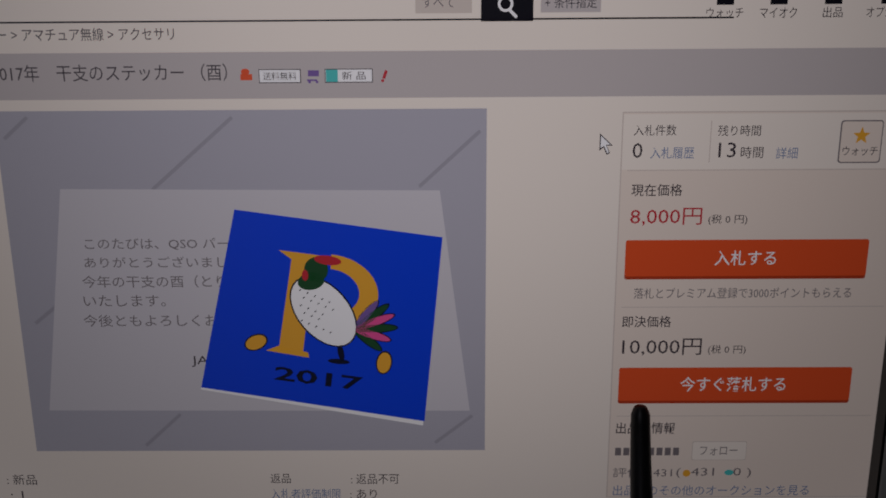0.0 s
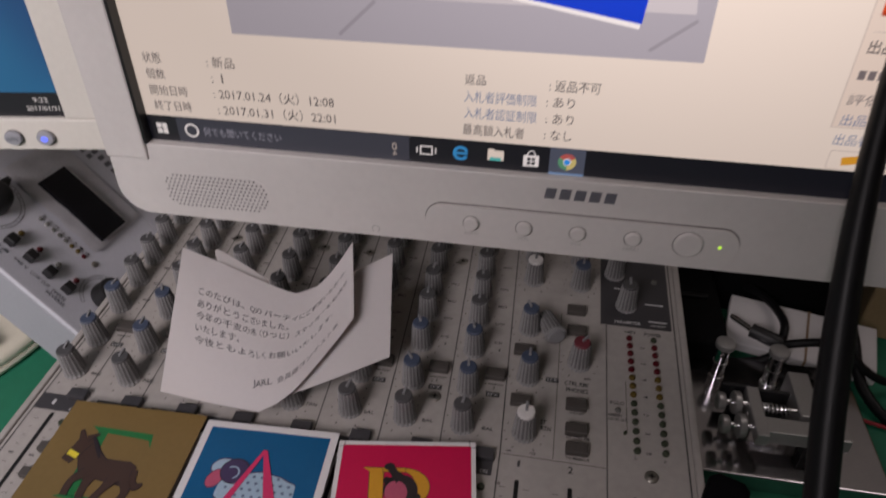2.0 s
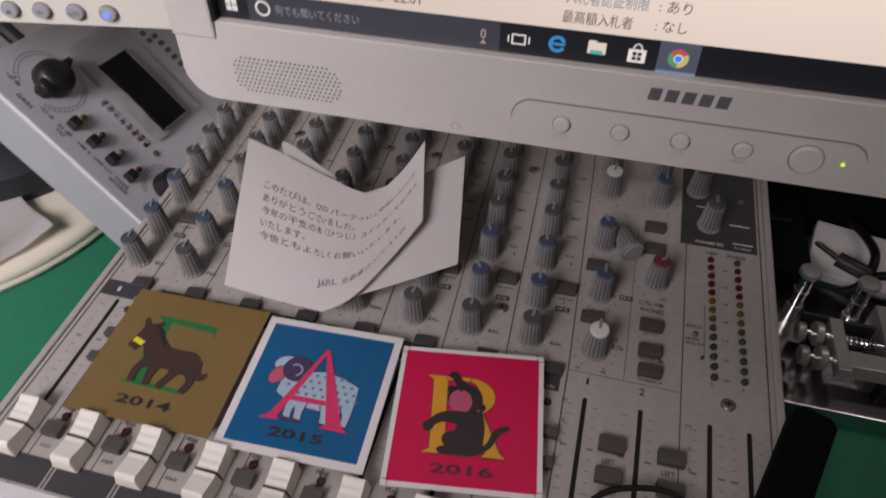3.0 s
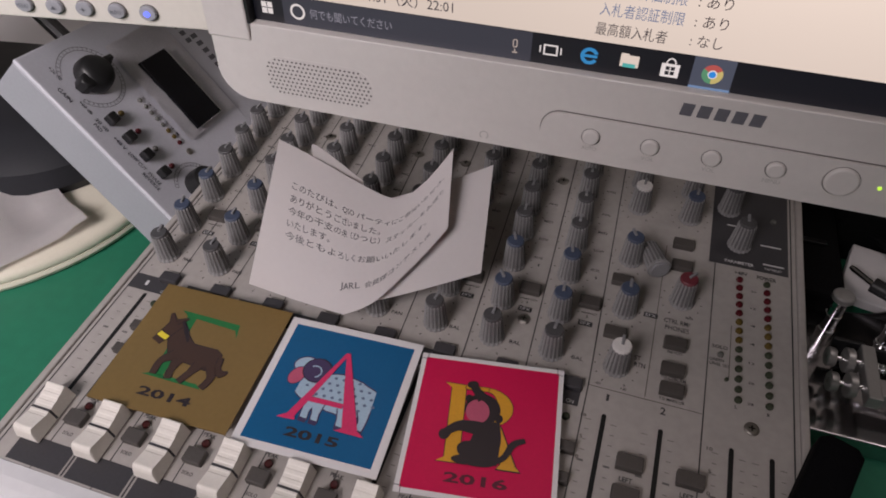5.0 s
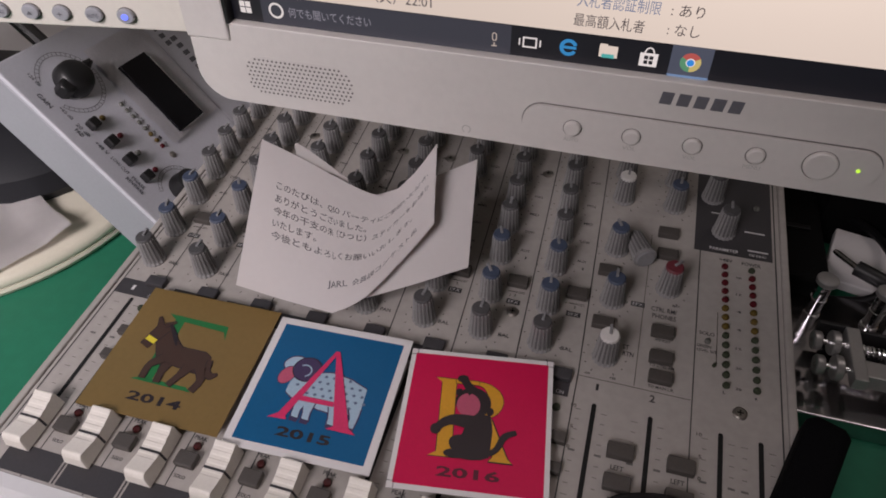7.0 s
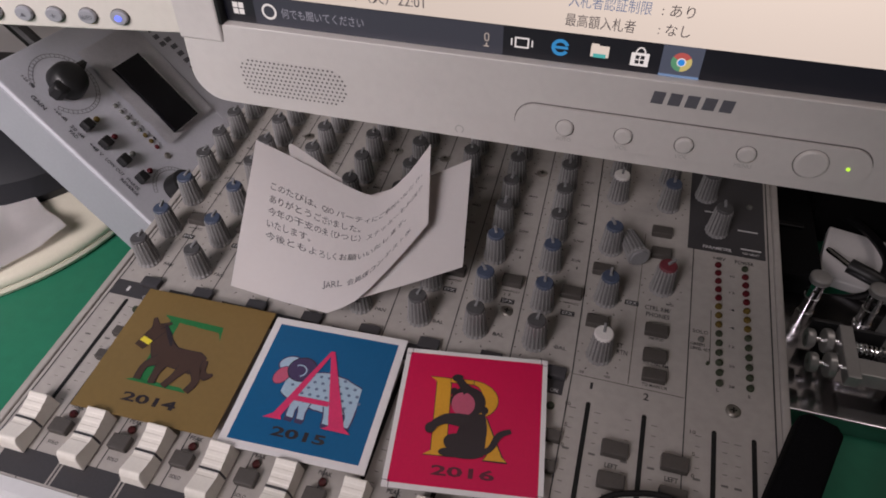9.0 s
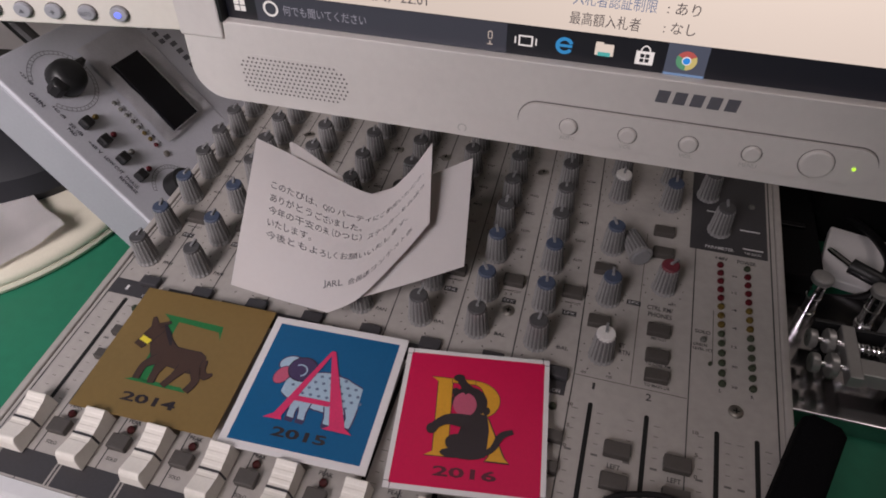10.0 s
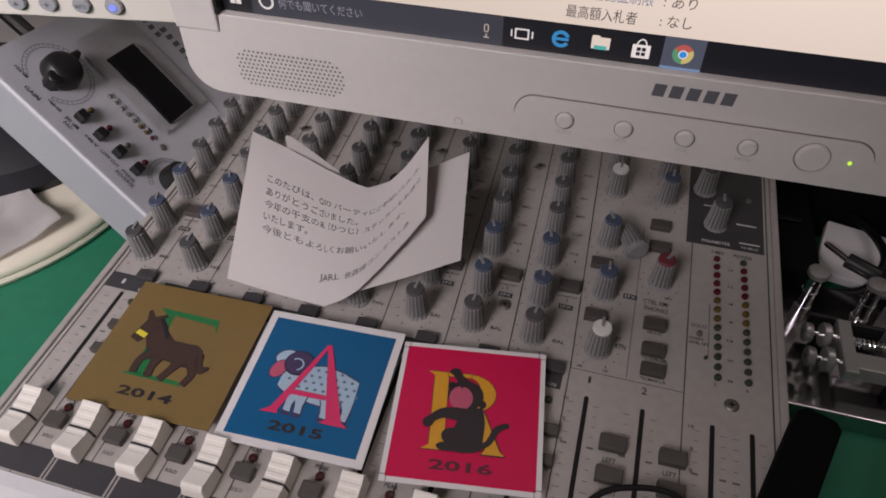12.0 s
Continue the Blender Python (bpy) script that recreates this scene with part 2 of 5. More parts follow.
def rounded(cx, cy, w, h, r, n=8):
    out = []
    for sx, sy, a0 in ((1, 1, 0), (-1, 1, 90), (-1, -1, 180), (1, -1, 270)):
        for i in range(n + 1):
            a = radians(a0 + 90 * i / n)
            out.append((cx + sx * (w / 2 - r) + r * math.cos(a), cy + sy * (h / 2 - r) + r * math.sin(a)))
    return out


def ring(cx, cy, r1, r2, start=0, end=360, n=36):
    return [oval(cx, cy, r1, r1, 0, n, start, end + (0.01 if end - start == 360 else 0))
            , oval(cx, cy, r2, r2, 0, n, start, end + (0.01 if end - start == 360 else 0))]


def flat(outlines, z=0.0, bm=None):
    """Flat faces in the plane of x and y."""
    bm = bm or bmesh.new()
    for o in outlines:
        bm.faces.new([bm.verts.new((x, y, z)) for x, y in o])
    return bm


def band(a, b, z=0.0, bm=None):
    bm = bm or bmesh.new()
    va, vb = [bm.verts.new((x, y, z)) for x, y in a], [bm.verts.new((x, y, z)) for x, y in b]
    for i in range(len(va) - 1):
        bm.faces.new((va[i], va[i + 1], vb[i + 1], vb[i]))
    return bm


WORDS = {}


def lettering(body, weight=0.0):
    """Vertices (fitted to a unit box, centred) and faces of a line of writing."""
    if (body, weight) not in WORDS:
        data = bpy.data.curves.new("words", "FONT")
        data.body, data.resolution_u, data.offset = body, 2, weight
        ob = new("words", data)
        bpy.context.view_layer.update()
        me = bpy.data.meshes.new_from_object(ob.evaluated_get(bpy.context.evaluated_depsgraph_get()))
        co = [v.co.copy() for v in me.vertices]
        xs, ys = [c.x for c in co], [c.y for c in co]
        lo, hi = (min(xs), min(ys)), (max(xs), max(ys))
        co = [((c.x - (lo[0] + hi[0]) / 2) / (hi[0] - lo[0]), (c.y - (lo[1] + hi[1]) / 2) / (hi[1] - lo[1])) for c in co]
        WORDS[(body, weight)] = (co, [tuple(p.vertices) for p in me.polygons])
        bpy.data.objects.remove(ob)
        bpy.data.meshes.remove(me)
        bpy.data.curves.remove(data)
    return WORDS[(body, weight)]


def words(body, w, h, weight=0.0, at=None):
    """A mesh of writing w by h metres round its centre, in x and y, or on the surface at(x, y)."""
    co, faces = lettering(body, weight)
    me = bpy.data.meshes.new("writing")
    me.from_pydata([tuple(at(x * w, y * h)) if at else (x * w, y * h, 0) for x, y in co], [], faces)
    return me

# ---- the room ----
DESK = 0.705


def slab(name, x0, x1, y0, y1, z0, z1, material, label):
    return tagged(part(name, block(x1 - x0, y1 - y0, z1 - z0, 0, ((x0 + x1) / 2, (y0 + y1) / 2, z0)), material), label, "", "", "structure")


slab("floor", -1.5, 1.6, -2.0, 0.9, -0.05, 0.0, FLOOR, "brown wooden floor under the desk")
slab("ceiling", -1.5, 1.6, -2.0, 0.9, 2.45, 2.5, CEILING, "white board ceiling of the radio room")
slab("wall_north", -1.5, 1.6, 0.9, 1.0, -0.05, 2.5, WALL, "beige papered wall behind the desk")
slab("wall_south", -1.5, 1.6, -2.1, -2.0, -0.05, 2.5, WALL, "beige papered wall of the radio room")
slab("wall_west", -1.6, -1.5, -2.1, 1.0, -0.05, 2.5, WALL, "beige papered wall of the radio room")
slab("wall_east", 1.6, 1.7, -2.1, 1.0, -0.05, 2.5, WALL, "beige papered wall of the radio room")

desk = thing("desk", pose(0.1, 0.15, 0), "wooden desk carrying the radio equipment", "desk")
part("desk_top", block(1.5, 1.1, 0.03, 0.003, (0, 0, DESK - 0.033)), WOOD, desk)
for lx, ly in ((-0.7, -0.5), (0.7, -0.5), (-0.7, 0.5), (0.7, 0.5)):
    part("leg", block(0.05, 0.05, DESK - 0.034, 0.003, (lx, ly, 0.0)), WOOD, desk)
tagged(part("desk_mat", prism(rounded(0.1, 0.15, 1.44, 1.04, 0.02), DESK - 0.003, DESK), GREEN_MAT), "green vinyl desk mat spread over the desk", "desk mat")

# ---- the main monitor: local x along the screen, y into it, z up from the screen's lower edge ----
PX = 0.000264
SW, SH = 1264 * PX, 1024 * PX
monitor = thing("monitor", pose(0, 0, 0.9), "white flat desktop monitor showing an auction web page", "monitor")


def upright(outline, y0, y1, bevel=0.0):
    """A prism of an outline in x and z, from y0 (front) back to y1."""
    bm = prism(outline, -y1, -y0, bevel)
    bmesh.ops.transform(bm, matrix=Matrix.Rotation(radians(90), 4, "X"), verts=bm.verts[:])
    return bm


part("housing", upright(rounded(SW / 2, 0.128, SW + 0.030, 0.316, 0.012), 0.002, 0.05, 0.0), WHITE_PLASTIC, monitor)
part("rear_cover", upright(rounded(SW / 2, 0.125, SW - 0.06, 0.24, 0.03), 0.0505, 0.075), WHITE_PLASTIC, monitor)
chin = [(-0.0178, -0.0072)] + [(-0.0178 + 0.0125 * (1 - math.cos(radians(a))), -0.0200 - 0.0125 * math.sin(radians(a))) for a in range(0, 91, 5)]
chin += [(SW - c[0], c[1]) for c in chin[::-1]] + [(SW, -0.0072), (SW, 0.0), (0.0, 0.0), (0.0, -0.0072)]
bm = upright(chin, -0.0042, 0.040, 0.0004)
part("lower_bezel", bm, WHITE_PLASTIC, monitor)
for name, x0, x1, z0, z1 in (("side_bezel", -0.0182, -0.0004, -0.0068, SH + 0.019), ("side_bezel", SW + 0.0004, SW + 0.0182, -0.0068, SH + 0.019),
                             ("upper_bezel", 0.0, SW, SH, SH + 0.018)):
    part(name, upright([(x0, z0), (x1, z0), (x1, z1), (x0, z1)], -0.0052, 0.045, 0.0009), WHITE_PLASTIC, monitor)
for x in (-0.0001, SW + 0.0003):
    part("screen_gasket", upright(rect(x, SH / 2, 0.0016, SH), -0.0047, 0.001), BLACK, monitor)
# speaker grilles
for cx in (0.0250, SW - 0.0250):
    grille = part("speaker_grille", upright(rounded(cx, -0.0197, 0.045, 0.0165, 0.0082), -0.00426, -0.0040, 0.00005), WHITE_PLASTIC, monitor)
    holes = bmesh.new()
    for r in range(9):
        for c in range(24):
            x, z = cx - 0.0205 + c * 0.00178 + (0.00089 if r % 2 else 0), -0.0197 + (r - 4) * 0.00168
            dx = max(0, abs(x - cx) - 0.0143)
            if math.hypot(dx, z + 0.0197) < 0.0076:
                o = oval(x, z, 0.00043, 0.00043, 0, 8)
                holes.faces.new([holes.verts.new((a, -0.00446, b)) for a, b in o])
    tagged(part("perforation", holes, HOLE, grille), kind="stuff")
# the control strip
# dark rims put the shade round the strip and buttons into colour
part("control_strip_rim", upright(rounded(0.1672, -0.0208, 0.1148, 0.0140, 0.0070, 12), -0.0045, -0.0040, 0.0002), SEAM, monitor)
strip = part("control_strip", upright(rounded(0.1672, -0.0208, 0.1140, 0.0132, 0.0066, 12), -0.0057, -0.0040, 0.0011), WHITE_PLASTIC, monitor)
for x, r in ((0.1277, 0.0029), (0.1475, 0.0029), (0.1673, 0.0029), (0.1871, 0.0029), (0.2066, 0.0051)):
    part("button_rim", upright(oval(x, -0.0212, r + 0.00035, r + 0.00035), -0.00585, -0.0050), SEAM, strip)
    part("button", upright(oval(x, -0.0210, r, r), -0.0072, -0.0050, 0.0008), WHITE_PLASTIC, strip)
part("power_light", upright(oval(0.2177, -0.0212, 0.0006, 0.0006), -0.0061, -0.0050), LIT_GREEN, strip, "lit green power light")


# captions and jack mark are flat; the relief's shade is their darker tone
for x, body, w in ((0.1277, "AUTO", 0.0072), (0.1475, "VOL", 0.006), (0.1673, "VOL", 0.006), (0.1871, "MENU", 0.0075)):
    part("button_caption", words(body, w * 0.72, 0.0015), EMBOSS_SHADE, strip, m=pose(x, -0.0059, -0.0257, 90))
part("jack_mark", band(oval(0.0899, -0.0291, 0.0017, 0.0017, 0, 20, -60, 240), oval(0.0899, -0.0291, 0.0013, 0.0013, 0, 20, -60, 240)), EMBOSS_SHADE, monitor, m=pose(0, -0.0044, 0, 90))
# the maker's mark as plain bars
for i in range(5):
    x = 0.1558 + i * 0.0053
    part("maker_mark", flat([[(x - 0.0021, -0.0080), (x + 0.0017, -0.0080), (x + 0.0023, -0.0036), (x - 0.0015, -0.0036)]]), LOGO_GREY, monitor, m=pose(0, -0.0044, 0, 90))
part("neck", block(0.08, 0.16, 0.03, 0.006, (SW / 2, 0.155, 0.06)), WHITE_PLASTIC, monitor)
part("column", block(0.08, 0.03, 0.283, 0.006, (SW / 2, 0.245, -0.187)), WHITE_PLASTIC, monitor)
part("foot", prism(rounded(SW / 2, 0.30, 0.24, 0.16, 0.03), DESK - 0.9, DESK - 0.9 + 0.012), WHITE_PLASTIC, monitor)

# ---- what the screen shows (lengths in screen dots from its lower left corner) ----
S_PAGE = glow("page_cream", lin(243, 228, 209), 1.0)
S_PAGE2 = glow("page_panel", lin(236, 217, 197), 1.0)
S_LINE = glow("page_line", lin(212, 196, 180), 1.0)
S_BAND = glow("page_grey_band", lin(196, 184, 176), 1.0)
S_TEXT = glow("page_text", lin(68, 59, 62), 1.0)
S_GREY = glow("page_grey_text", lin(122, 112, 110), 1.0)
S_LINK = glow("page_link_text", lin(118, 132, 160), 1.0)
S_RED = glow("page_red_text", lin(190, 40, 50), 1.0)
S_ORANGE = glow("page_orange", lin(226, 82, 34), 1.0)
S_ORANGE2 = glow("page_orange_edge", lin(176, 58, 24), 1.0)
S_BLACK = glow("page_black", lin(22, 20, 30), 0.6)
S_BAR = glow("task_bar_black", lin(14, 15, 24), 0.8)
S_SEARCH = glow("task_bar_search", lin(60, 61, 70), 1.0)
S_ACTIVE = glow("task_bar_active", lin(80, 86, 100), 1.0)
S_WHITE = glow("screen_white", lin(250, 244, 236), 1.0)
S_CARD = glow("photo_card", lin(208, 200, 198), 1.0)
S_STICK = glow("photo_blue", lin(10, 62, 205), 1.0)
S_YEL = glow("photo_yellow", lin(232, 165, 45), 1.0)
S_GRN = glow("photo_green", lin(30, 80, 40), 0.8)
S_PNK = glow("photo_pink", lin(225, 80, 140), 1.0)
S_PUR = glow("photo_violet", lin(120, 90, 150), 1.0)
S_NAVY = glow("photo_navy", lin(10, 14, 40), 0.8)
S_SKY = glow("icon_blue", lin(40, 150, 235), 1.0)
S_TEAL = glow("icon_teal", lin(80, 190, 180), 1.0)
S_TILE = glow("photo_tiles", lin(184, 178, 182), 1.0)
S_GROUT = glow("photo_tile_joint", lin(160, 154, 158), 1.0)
n_, l_ = S_TILE.node_tree.nodes, S_TILE.node_tree.links
cloud, mapr, co_ = n_.new("ShaderNodeTexNoise"), n_.new("ShaderNodeMapRange"), n_.new("ShaderNodeTexCoord")
cloud.inputs["Scale"].default_value, cloud.inputs["Detail"].default_value = 14, 6
mapr.inputs["To Min"].default_value, mapr.inputs["To Max"].default_value = 0.70 * GLOW, 1.18 * GLOW
l_.new(co_.outputs["Object"], cloud.inputs["Vector"])
l_.new(cloud.outputs["Fac"], mapr.inputs["Value"])
l_.new(mapr.outputs["Result"], n_["level"].inputs[1])

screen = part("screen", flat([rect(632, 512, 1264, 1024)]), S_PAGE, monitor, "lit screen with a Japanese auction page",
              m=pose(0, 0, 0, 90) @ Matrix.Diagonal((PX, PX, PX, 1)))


def shape(name, outlines, colour, layer):
    """A flat patch of the picture; layer counts outwards from the screen."""
    if isinstance(outlines, list) and len(outlines) > 1 and name == "plain_shape":
        return [shape(name, [o], colour, layer) for o in outlines]
    return part(name, flat(outlines) if isinstance(outlines, list) else outlines, colour, screen, m=Matrix.Translation((0, 0, layer * 0.45)))


def say(body, cx, cy, w, h, colour, layer=2, weight=0.0, turn=0.0):
    return part("page_writing", words(body, w, h, weight), colour, screen, m=pose(cx, cy, layer * 0.45, 0, 0, turn))


def bars(cx, cy, w, h, colour, n, layer=2):
    for i in range(n):
        shape("page_writing", [rect(cx - w / 2 + (i + 0.45) * w / n, cy, w / n * 0.72, h)], colour, layer)


shape("top_rule", [rect(520, 710, 1040, 2)], S_BLACK, 1)
shape("title_band", [rect(632, 648, 1264, 54)], S_BAND, 1)
shape("select_box", [rect(702, 728, 66, 22)], S_LINE, 1)
shape("search_button", [rect(776, 730, 61, 45)], S_BLACK, 1)
shape("search_glass", band(*ring(774, 727, 9, 6)), S_WHITE, 2)
shape("search_glass", [rect(783, 716, 12, 3.5, -45)], S_WHITE, 2)
shape("option_box", [rect(850, 728, 70, 22)], S_BAND, 1)
say("すべて", 696, 729, 37, 12, S_GREY)
say("+ 条件指定", 850, 728, 60, 13, S_TEXT)
for body, x, w in (("ウォッチ", 1029, 43), ("マイオク", 1091, 43), ("出品", 1154, 23), ("オプション", 1219, 52)):
    say(body, x, 715, w, 12, S_TEXT)
    shape("menu_icon", [rect(x, 730, 20, 12)], S_BLACK, 1)
say("ジャー > アマチュア無線 > アクセサリ", 266, 696, 238, 15, S_TEXT)
say("2017年　干支のステッカー （酉）", 304, 652, 281, 20, S_TEXT)
for x, w, body, bw in ((507, 50, "送料無料", 40), (589, 57, "新 品", 36)):
    shape("badge_edge", [rect(x, 647, w, 16)], S_TEXT, 2)
    shape("badge", [rect(x, 647, w - 2, 14)], S_WHITE, 3)
    say(body, x + (6 if bw < 40 else 0), 647, bw - (8 if bw < 40 else 0), 9.5, S_TEXT, 4)
shape("badge_picture", [rect(569, 647, 14, 14)], S_TEAL, 4)
shape("small_icon", [rect(467, 646, 14, 7), oval(466, 652, 5, 4)], S_ORANGE, 2)
shape("cart_icon", [rect(547, 650, 13, 7), rect(545, 642, 12, 2), oval(542, 640, 1.6, 1.6), oval(551, 640, 1.6, 1.6)], S_PUR, 2)
shape("small_icon", [rect(632, 648, 3.5, 10, -20), oval(629, 641, 1.8, 1.8)], S_RED, 2)
# the photo on the page
shape("photo", [rect(456, 387, 594, 442)], S_TILE, 1)
for x, y, w, a in ((395, 556, 135, 40), (214, 370, 90, 38), (708, 548, 100, 42), (330, 196, 66, 42), (712, 196, 62, 38), (184, 588, 40, 40)):
    shape("tile_joint", [rect(x, y, w, 4.5, a)], S_GROUT, 2)
shape("photo_paper", [[(230, 514), (696, 510), (733, 222), (183, 224)]], S_CARD, 3)
say("このたびは、QSO パーティ", 360, 445, 214, 15, S_GREY, 4)
say("ありがとうございました。", 353, 422, 206, 14, S_GREY, 4)
say("今年の干支の酉（とり）", 340, 397, 190, 16, S_GREY, 4)
say("いたします。", 296, 372, 104, 15, S_GREY, 4)
say("今後ともよろしくお願い", 346, 346, 210, 16, S_GREY, 4)
say("JARL", 398, 291, 46, 15, S_TEXT, 4)
shape("sticker_edge", [[(443, 486), (697, 450), (672, 202), (384, 253)]], S_WHITE, 5)
shape("photo_sticker", [[(443, 488), (699, 452), (674, 208), (385, 256)]], S_STICK, 6)
shape("sticker_letter", [[(511, 428), (538, 424), (519, 300), (488, 305)], [(495, 437), (560, 428), (560, 418), (512, 424)], [(472, 306), (527, 296), (526, 303), (490, 313)]], S_YEL, 7)
shape("sticker_letter", band(*[oval(556, 383, r, r * 0.78, -8, 24, -80, 92) for r in (62, 38)]), S_YEL, 7)
shape("plain_shape", [oval(548, 357, 34, 53, 38)], S_NAVY, 8)
shape("plain_shape", [oval(548, 357, 32, 51, 38)], S_WHITE, 9)
tagged(shape("feather_mark", [rect(520 + 9 * i + 4 * (j % 2), 386 - 10 * j - 4 * i, 3.0, 1.3, 40) for i in range(5) for j in range(5)], S_NAVY, 10), kind="stuff")
shape("plain_shape", [oval(541, 412, 15, 16, -10), oval(534, 397, 17, 11, 10)], S_GRN, 10)
shape("plain_shape", [oval(556, 424, 17, 6, -8), oval(527, 405, 4, 7, 0)], S_RED, 11)
shape("plain_shape", [oval(562, 345, 16, 11, -40)], S_WHITE, 11)
for a, r, colour in ((50, 46, S_PUR), (36, 52, S_GRN), (20, 52, S_PNK), (2, 52, S_GRN), (-18, 46, S_PNK), (-40, 42, S_GRN)):
    shape("plain_shape", [oval(586 + r * 0.52 * math.cos(radians(a)), 334 + r * 0.52 * math.sin(radians(a)), r * 0.56, 6.5, a)], S_NAVY, 7)
    shape("plain_shape", [oval(586 + r * 0.52 * math.cos(radians(a)), 334 + r * 0.52 * math.sin(radians(a)), r * 0.52, 5.0, a)], colour, 8)
shape("plain_shape", [oval(568, 303, 4, 12, 10), oval(565, 291, 14, 3.5, -5)], S_NAVY, 8)
for x, y, a in ((460, 317, 24), (623, 289, 80)):
    shape("plain_shape", [oval(x, y, 16, 10.5, a)], S_NAVY, 7)
    shape("plain_shape", [oval(x, y, 14, 8.8, a)], S_YEL, 8)
say("2017", 538, 268, 114, 19, S_NAVY, 8, 0.02, -8)
# the column with the prices
shape("price_column_edge", [rect(1089, 350, 347, 506)], S_LINE, 1)
shape("price_column", [rect(1089, 350, 344, 503)], S_PAGE2, 2)
shape("price_head", [rect(1089, 567, 344, 66)], S_PAGE, 3)
for y in (533, 361, 214):
    shape("price_rule", [rect(1089, y, 330, 1.2)], S_LINE, 4)
shape("price_rule", [rect(1022, 567, 1.2, 50)], S_LINE, 4)
say("入札件数", 955, 581, 51, 13, S_TEXT, 4)
say("0", 935, 557, 12, 18, S_TEXT, 4)
say("入札履歴", 977, 554, 53, 14, S_LINK, 4)
say("残り時間", 1056, 580, 51, 13, S_TEXT, 4)
say("13", 1043, 557, 21, 18, S_TEXT, 4)
say("時間", 1073, 554, 27, 14, S_TEXT, 4)
say("詳細", 1115, 553, 26, 14, S_LINK, 4)
shape("watch_box_edge", [rounded(1202, 566, 51, 51, 4)], S_GREY, 4)
shape("watch_box", [rounded(1202, 566, 48, 48, 3)], S_PAGE2, 5)
say("ウォッチ", 1202, 555, 42, 11, S_TEXT, 6)
shape("star", [[(1202 + (11 if i % 2 == 0 else 4.6) * math.sin(math.pi * i / 5), 573 + (11 if i % 2 == 0 else 4.6) * math.cos(math.pi * i / 5)) for i in range(10)]], S_YEL, 6)
say("現在価格", 961, 509, 62, 15, S_TEXT, 4, 0.006)
say("8,000円", 974, 476, 88, 22, S_RED, 4)
say("(税 0 円)", 1050, 472, 48, 13, S_TEXT, 4)
shape("bid_button_edge", [rounded(1076, 422, 300, 50, 3)], S_ORANGE2, 4)
shape("bid_button", [rounded(1076, 424, 300, 46, 3)], S_ORANGE, 5)
say("入札する", 1075, 424, 76, 19, S_WHITE, 6, 0.006)
say("落札とプレミアム登録で3000ポイントもらえる", 1075, 379, 272, 14, S_GREY, 4)
say("即決価格", 957, 342, 62, 15, S_TEXT, 4, 0.006)
say("10,000円", 978, 308, 101, 23, S_TEXT, 4)
say("(税 0 円)", 1061, 304, 48, 13, S_TEXT, 4)
shape("buy_button_edge", [rounded(1074, 256, 298, 49, 3)], S_ORANGE2, 4)
shape("buy_button", [rounded(1074, 258, 298, 45, 3)], S_ORANGE, 5)
say("今すぐ落札する", 1072, 258, 135, 20, S_WHITE, 6, 0.006)
say("出品者情報", 963, 197, 77, 16, S_TEXT, 4, 0.006)
bars(967, 164, 87, 11, S_GREY, 8, 4)
shape("follow_box_edge", [rounded(1061, 165, 72, 27, 3)], S_LINE, 4)
shape("follow_box", [rounded(1061, 165, 70, 25, 3)], S_PAGE, 5)
say("フォロー", 1060, 165, 49, 12, S_GREY, 6)
say("評価 : 431", 962, 134, 78, 14, S_GREY, 4)
say("(  431   0 )", 1056, 133, 99, 15, S_GREY, 4)
shape("star", [oval(1020, 133, 5, 5)], S_YEL, 5)
shape("small_icon", [oval(1076, 134, 6, 4)], S_TEAL, 5)
say("出品者のその他のオークションを見る", 1054, 108, 260, 15, S_LINK, 4)
say("出品者への質問", 973, 82, 98, 15, S_LINK, 4)
shape("notice_edge", [rounded(1030, 55, 210, 26, 3)], S_LINE, 4)
shape("notice", [rounded(1030, 55, 208, 24, 3)], S_PAGE, 5)
say("出品のお知らせ登録", 1056, 55, 130, 14, S_LINK, 6)
shape("small_icon", [rect(950, 55, 18, 11, 10)], S_YEL, 6)
# the table under the photo
for body, x, y, w, h, colour in (("状態", 34, 126, 27, 15, S_TEXT), (": 新品", 134, 125, 40, 15, S_TEXT), ("個数", 34, 103, 28, 15, S_TEXT), (": 1", 125, 102, 17, 13, S_TEXT),
                                 ("開始日時", 48, 79, 57, 15, S_TEXT), (": 2017.01.24（火）12:08", 202, 80, 174, 17, S_TEXT), ("終了日時", 49, 56, 57, 15, S_TEXT),
                                 (": 2017.01.31（火）22:01", 203, 56, 172, 17, S_TEXT), ("返品", 481, 126, 27, 14, S_TEXT), (": 返品不可", 607, 125, 64, 15, S_TEXT),
                                 ("入札者評価制限", 514, 103, 94, 16, S_LINK), (": あり", 591, 103, 36, 14, S_TEXT), ("入札者認証制限", 515, 80, 95, 16, S_LINK),
                                 (": あり", 592, 80, 36, 14, S_TEXT), ("最高額入札者", 507, 56, 82, 16, S_TEXT), (": なし", 592, 57, 36, 14, S_TEXT)):
    say(body, x, y, w, h, colour)
